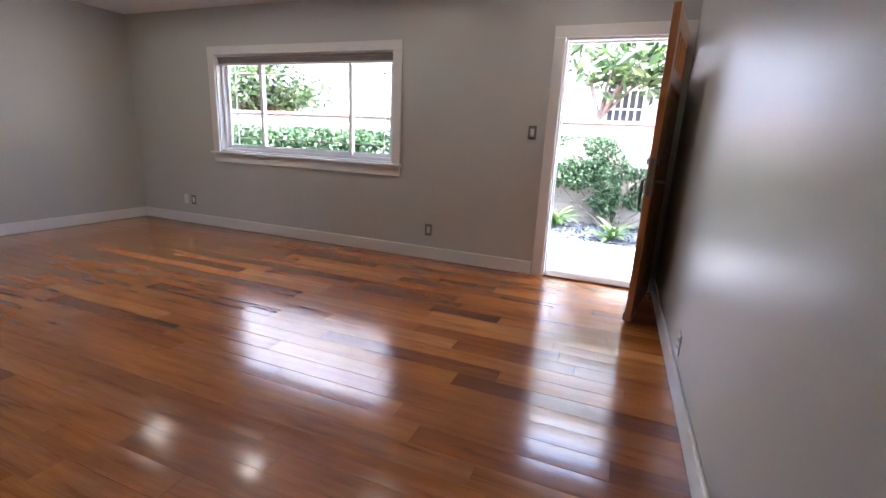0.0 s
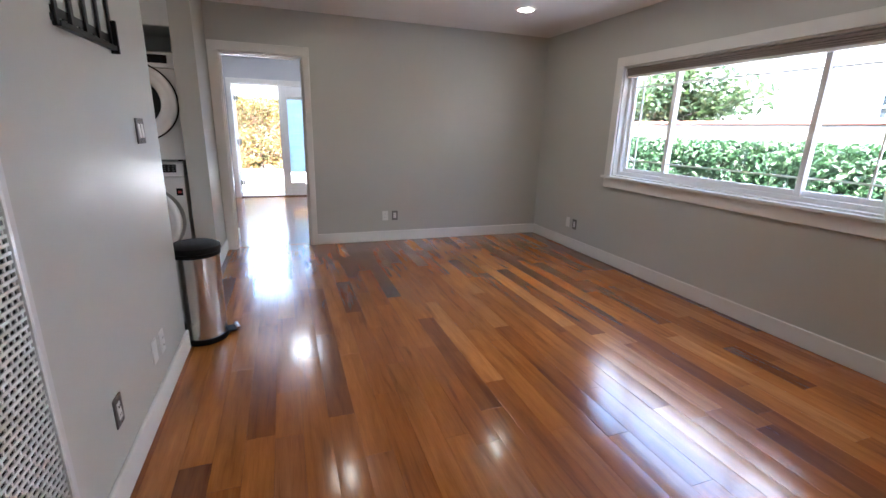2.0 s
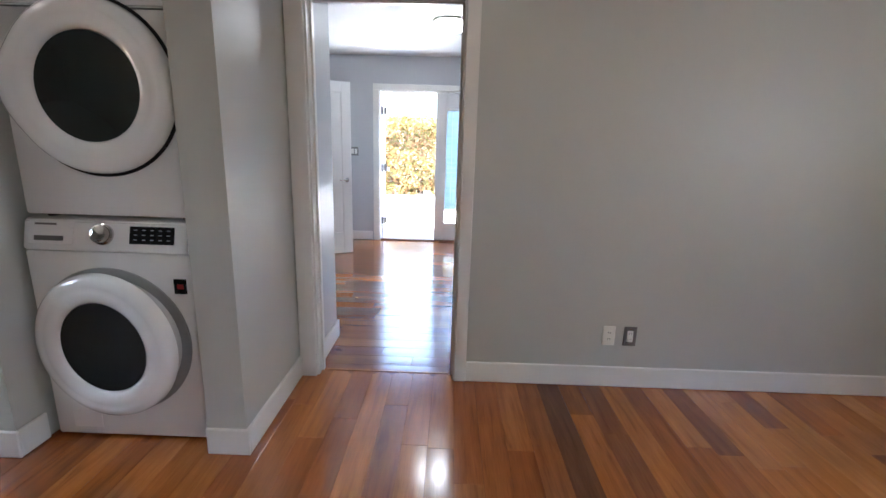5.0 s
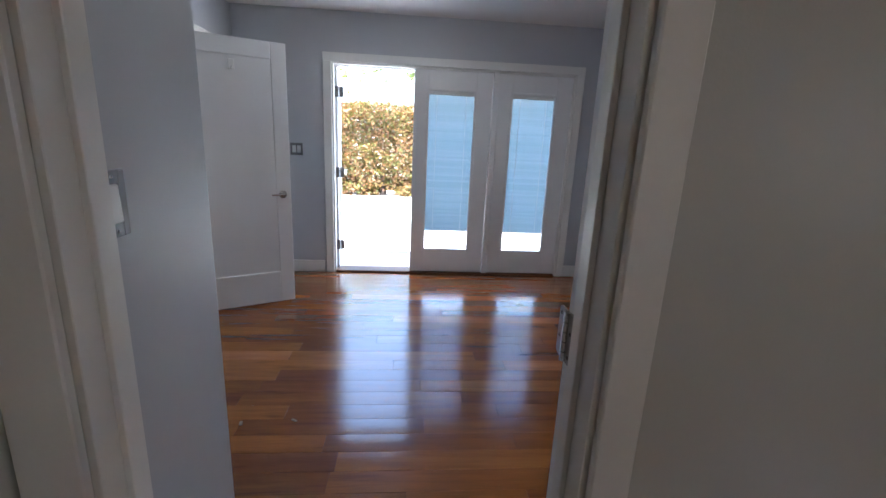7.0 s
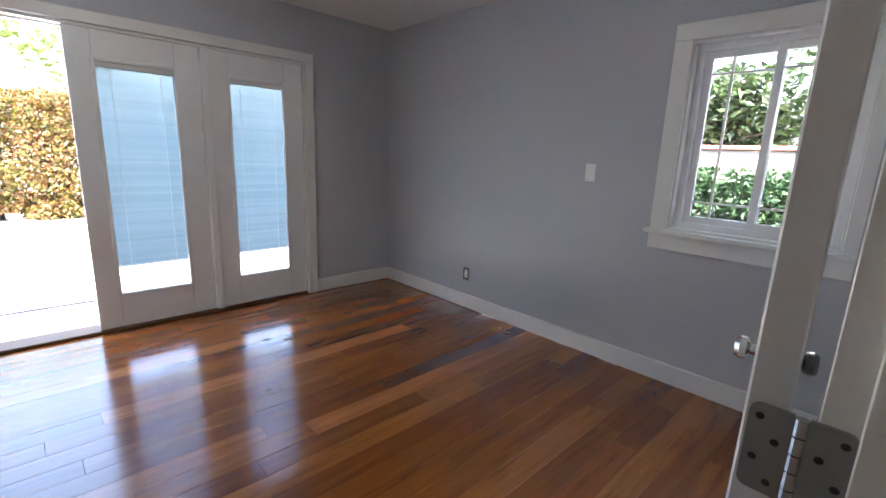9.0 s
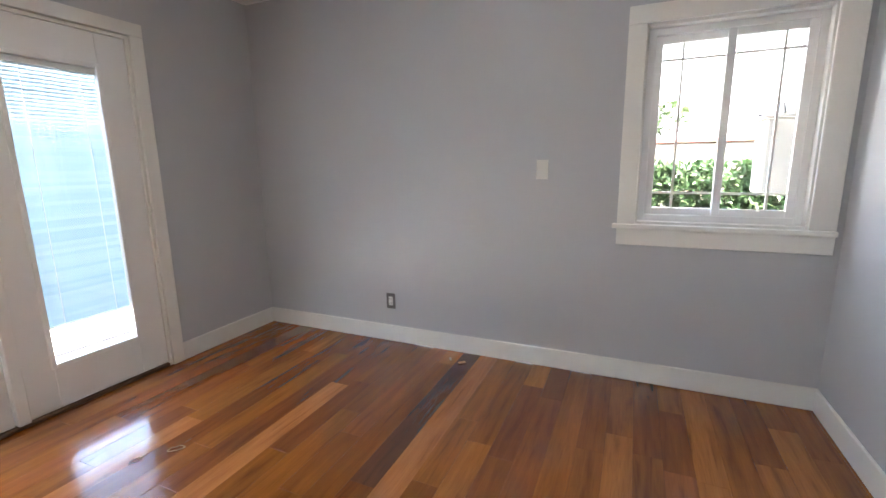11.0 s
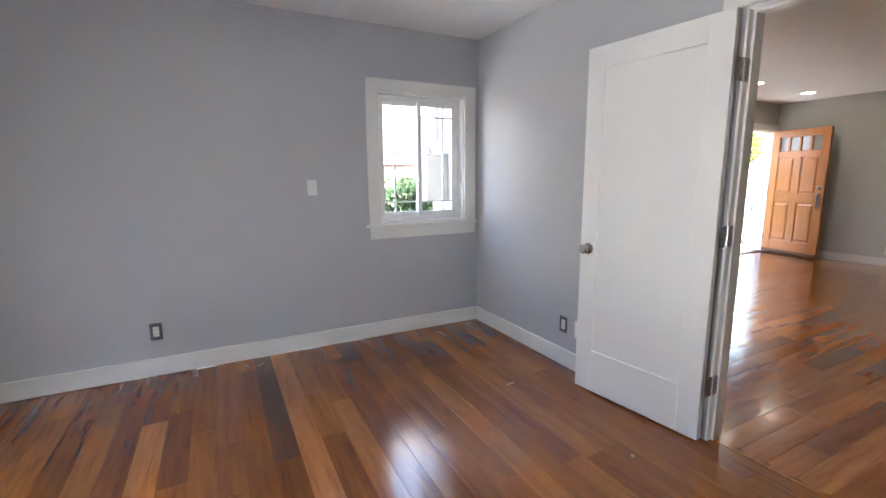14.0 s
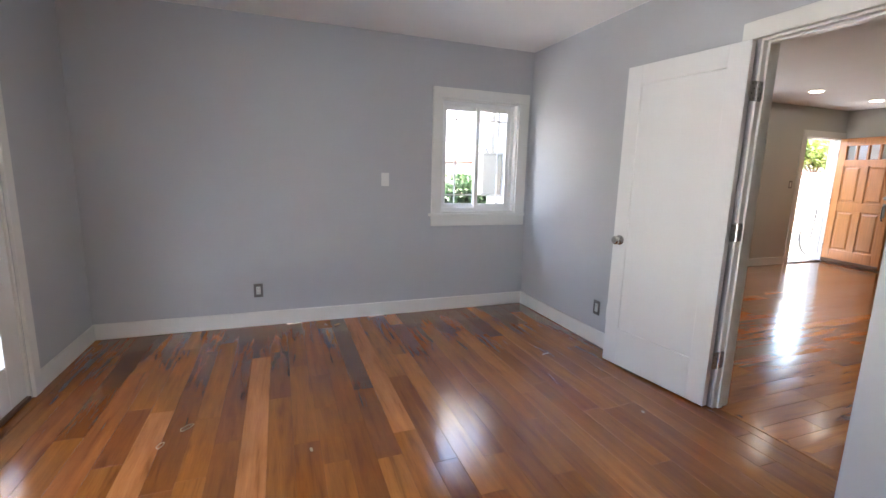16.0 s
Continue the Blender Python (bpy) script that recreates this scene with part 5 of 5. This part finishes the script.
def meter_box():
    m = thing("electric_meter_box", pose(XB - 0.002, 3.98, 1.09), "beige electric meter cabinet on the outside wall", "meter box")
    part("cabinet", one_box(-0.24, -0.13, 0, 0, 0.13, 0.45, 0.01), METERM, m)
    part("hood", one_box(-0.26, -0.14, 0.45, 0, 0.14, 0.47, 0.004), METERM, m)
    part("conduit", tube(bmesh.new(), (-0.05, 0.05, 0.47), (-0.05, 0.05, 1.35), 0.03, 14), METERM, m, "", True)
    part("conduit_elbow", tube(bmesh.new(), (-0.14, -0.02, 0.47), (-0.14, 0.04, 0.54), 0.02, 12), NICKEL, m, "", True)


meter_box()


def bicycle():
    """Bicycle parked along the house; local x is its length, the front wheel at x = 0."""
    b = thing("bicycle", pose(2.48, 4.92, -0.11, -4, 0, 0), "black bicycle leaning on the front of the house", "bicycle")
    fr = [((0.0, 0, 0.34), (0.10, 0, 0.74)), ((0.10, 0, 0.74), (0.12, 0, 0.86)), ((0.11, 0, 0.80), (0.62, 0, 0.80)), ((0.10, 0, 0.70), (0.55, 0, 0.29)), ((0.62, 0, 0.84), (0.55, 0, 0.29)), ((0.55, 0, 0.29), (1.02, 0, 0.34)), ((0.61, 0, 0.76), (1.02, 0, 0.34))]
    bm = bmesh.new()
    for p, q in fr:
        tube(bm, p, q, 0.016, 10)
    part("bicycle_frame", bm, BLACKM, b, "", True)
    for x in (0.0, 1.02):
        up = Matrix.Translation((x, 0, 0.34)) @ Matrix.Rotation(radians(90), 4, "X")
        wh = part("wheel", ring(bmesh.new(), 0.30, 0.010, up, 40, 8), CHROME, b, "", True)
        part("tyre", ring(bmesh.new(), 0.322, 0.026, up, 40, 8), RUBBER, wh, "black tyre", True)
        sp = bmesh.new()
        for k in range(16):
            a = 2 * math.pi * k / 16
            tube(sp, (x, 0, 0.34), (x + 0.30 * math.cos(a), 0, 0.34 + 0.30 * math.sin(a)), 0.0012, 4)
        part("spokes", sp, CHROME, wh)
    part("handlebar", tube(tube(bmesh.new(), (0.12, -0.28, 0.90), (0.12, 0.28, 0.90), 0.012, 10), (0.12, 0, 0.85), (0.12, 0, 0.90), 0.014, 10), BLACKM, b, "", True)
    sd = lathe(bmesh.new(), [(0, -0.02), (0.06, -0.015), (0.07, 0.01), (0, 0.025)], 16)
    for v in sd.verts:
        v.co = Vector((0.63 + v.co.x * (1.9 if v.co.x > 0 else 1.6) - 0.02, v.co.y * (1.0 if v.co.x > 0 else 0.5), 0.88 + v.co.z))
    part("saddle", sd, BLACKP, b, "", True)


bicycle()


# ---- floor boards ----
PW = 0.121
BOARD_MESHES = {}


def board_mesh(length, tone):
    key = (length, tone)
    if key not in BOARD_MESHES:
        w, l, g = PW - 0.0006, length - 0.0006, 0.0009
        prof = [(-w / 2, -0.012), (-w / 2, -g), (-w / 2 + g, -0.0005), (-w / 4, -0.00012), (0, 0.0), (w / 4, -0.00012), (w / 2 - g, -0.0005), (w / 2, -g), (w / 2, -0.012)]
        verts, faces = [], []
        for x, drop in ((-l / 2, g), (-l / 2 + g, 0), (l / 2 - g, 0), (l / 2, g)):
            verts += [(x, y, z - (drop if z > -0.011 else 0)) for y, z in prof]
        n = len(prof)
        for i in range(3):
            for j in range(n - 1):
                a = i * n + j
                faces.append((a, a + n, a + n + 1, a + 1))
        me = bpy.data.meshes.new("floor_board")
        me.from_pydata(verts, [], faces)
        me.materials.append({"d": BOARDDARK, "l": BOARDLIGHT, "m": BOARD, "b": BOARDBROWN, "r": BOARDRED}[tone])
        me.polygons.foreach_set("use_smooth", [True] * len(me.polygons))
        me.set_sharp_from_angle(angle=radians(20))
        me.update()
        BOARD_MESHES[key] = me
    return BOARD_MESHES[key]


def lay(parent, along, a0, a1, c0, c1, phase, seed, special=(), red=0.06, main="m"):
    """Boards in staggered rows. along: 'x' or 'y'; a: extent along the boards; c: extent across; special: (across, from, to, tone)."""
    rng = random.Random(seed)
    k = math.floor((c0 - phase) / PW)
    while phase + k * PW < c1 - 0.005:
        mid = phase + (k + 0.5) * PW
        cuts = sorted((s[1], s[2], s[3]) for s in special if abs(s[0] - mid) < PW / 2)
        at = a0 - rng.uniform(0.0, 0.8)
        spans = []
        queue = list(cuts)
        while at < a1:
            if queue and at >= queue[0][0] - 0.3:
                s, e, tone = queue.pop(0)
                if s > at + 0.02:
                    spans.append((at, s, main))
                spans.append((s, e, tone))
                at = e
                continue
            ln = rng.choice((0.5, 0.7, 0.9, 0.9, 1.1, 1.2, 1.5))
            nxt = at + ln
            if queue and nxt > queue[0][0] - 0.3:
                nxt = queue[0][0]
            r = rng.random()
            spans.append((at, nxt, "r" if r < red else "l" if r > 0.97 else main))
            at = nxt
        for s, e, tone in spans:
            s, e = max(s, a0), min(e, a1)
            if e - s < 0.03:
                continue
            ob = new("floor_board", board_mesh(round(e - s, 3), tone))
            tilt = (rng.gauss(0, 0.24), rng.gauss(0, 0.014))
            ctr = (s + e) / 2
            ob.matrix_basis = pose(ctr, mid, -0.0002, tilt[0], tilt[1], 0) if along == "x" else pose(mid, ctr, -0.0002, tilt[0], tilt[1], 90)
            ob.parent = parent
        k += 1


floor = structure("floor", one_box(XB, -3.2, -0.16, XE, YN, -0.010), SUBFLOOR, "glossy reddish hardwood floor of mixed light and dark boards", "floor")
lay(floor, "x", -4.995, XE + 0.06, -0.95, YN, 1.4545, 5, [
    (1.515, -4.93, -3.815, "r"), (1.636, -4.95, -3.06, "d"), (2.48, -3.93, -3.35, "r"), (2.60, -3.45, -2.10, "r"), (1.757, -2.59, -1.45, "r"), (1.636, -1.23, -0.55, "l"),
    (0.789, -1.54, -0.8, "l"), (0.789, -2.87, -1.9, "l"), (0.547, -3.05, -2.2, "l"), (2.36, -4.94, -4.35, "r"), (3.088, -3.7, -1.9, "r"), (3.93, -4.9, -3.2, "r"), (4.05, -4.2, -2.6, "r"), (3.93, -3.2, -1.7, "m"), (3.45, -3.0, -2.0, "r"), (0.31, -3.9, -2.7, "r")])
structure("subfloor_trim", one_box(XB, -3.2, -0.01, XE, -1.0, -0.002), SUBFLOOR, "floor of the kitchen", "floor")
floor2 = structure("floor_bedroom", one_box(XF - 0.1, YSB - 1.1, -0.16, XB - 0.002, YB, -0.010), SUBFLOOR, "glossy hardwood bedroom floor of mixed boards with scuffs", "floor")
lay(floor2, "y", YSB - 0.2, YB, XF, -5.005, -7.014, 9, [(-6.95, 1.93, 3.29, "d"), (-6.83, 1.42, 3.29, "l"), (-7.56, 1.0, 2.6, "l"), (-8.04, 0.3, 2.0, "l"), (-7.68, 1.6, 3.29, "r"), (-7.2, 2.2, 3.29, "r"), (-6.35, 1.9, 2.9, "r")], 0.14, "b")
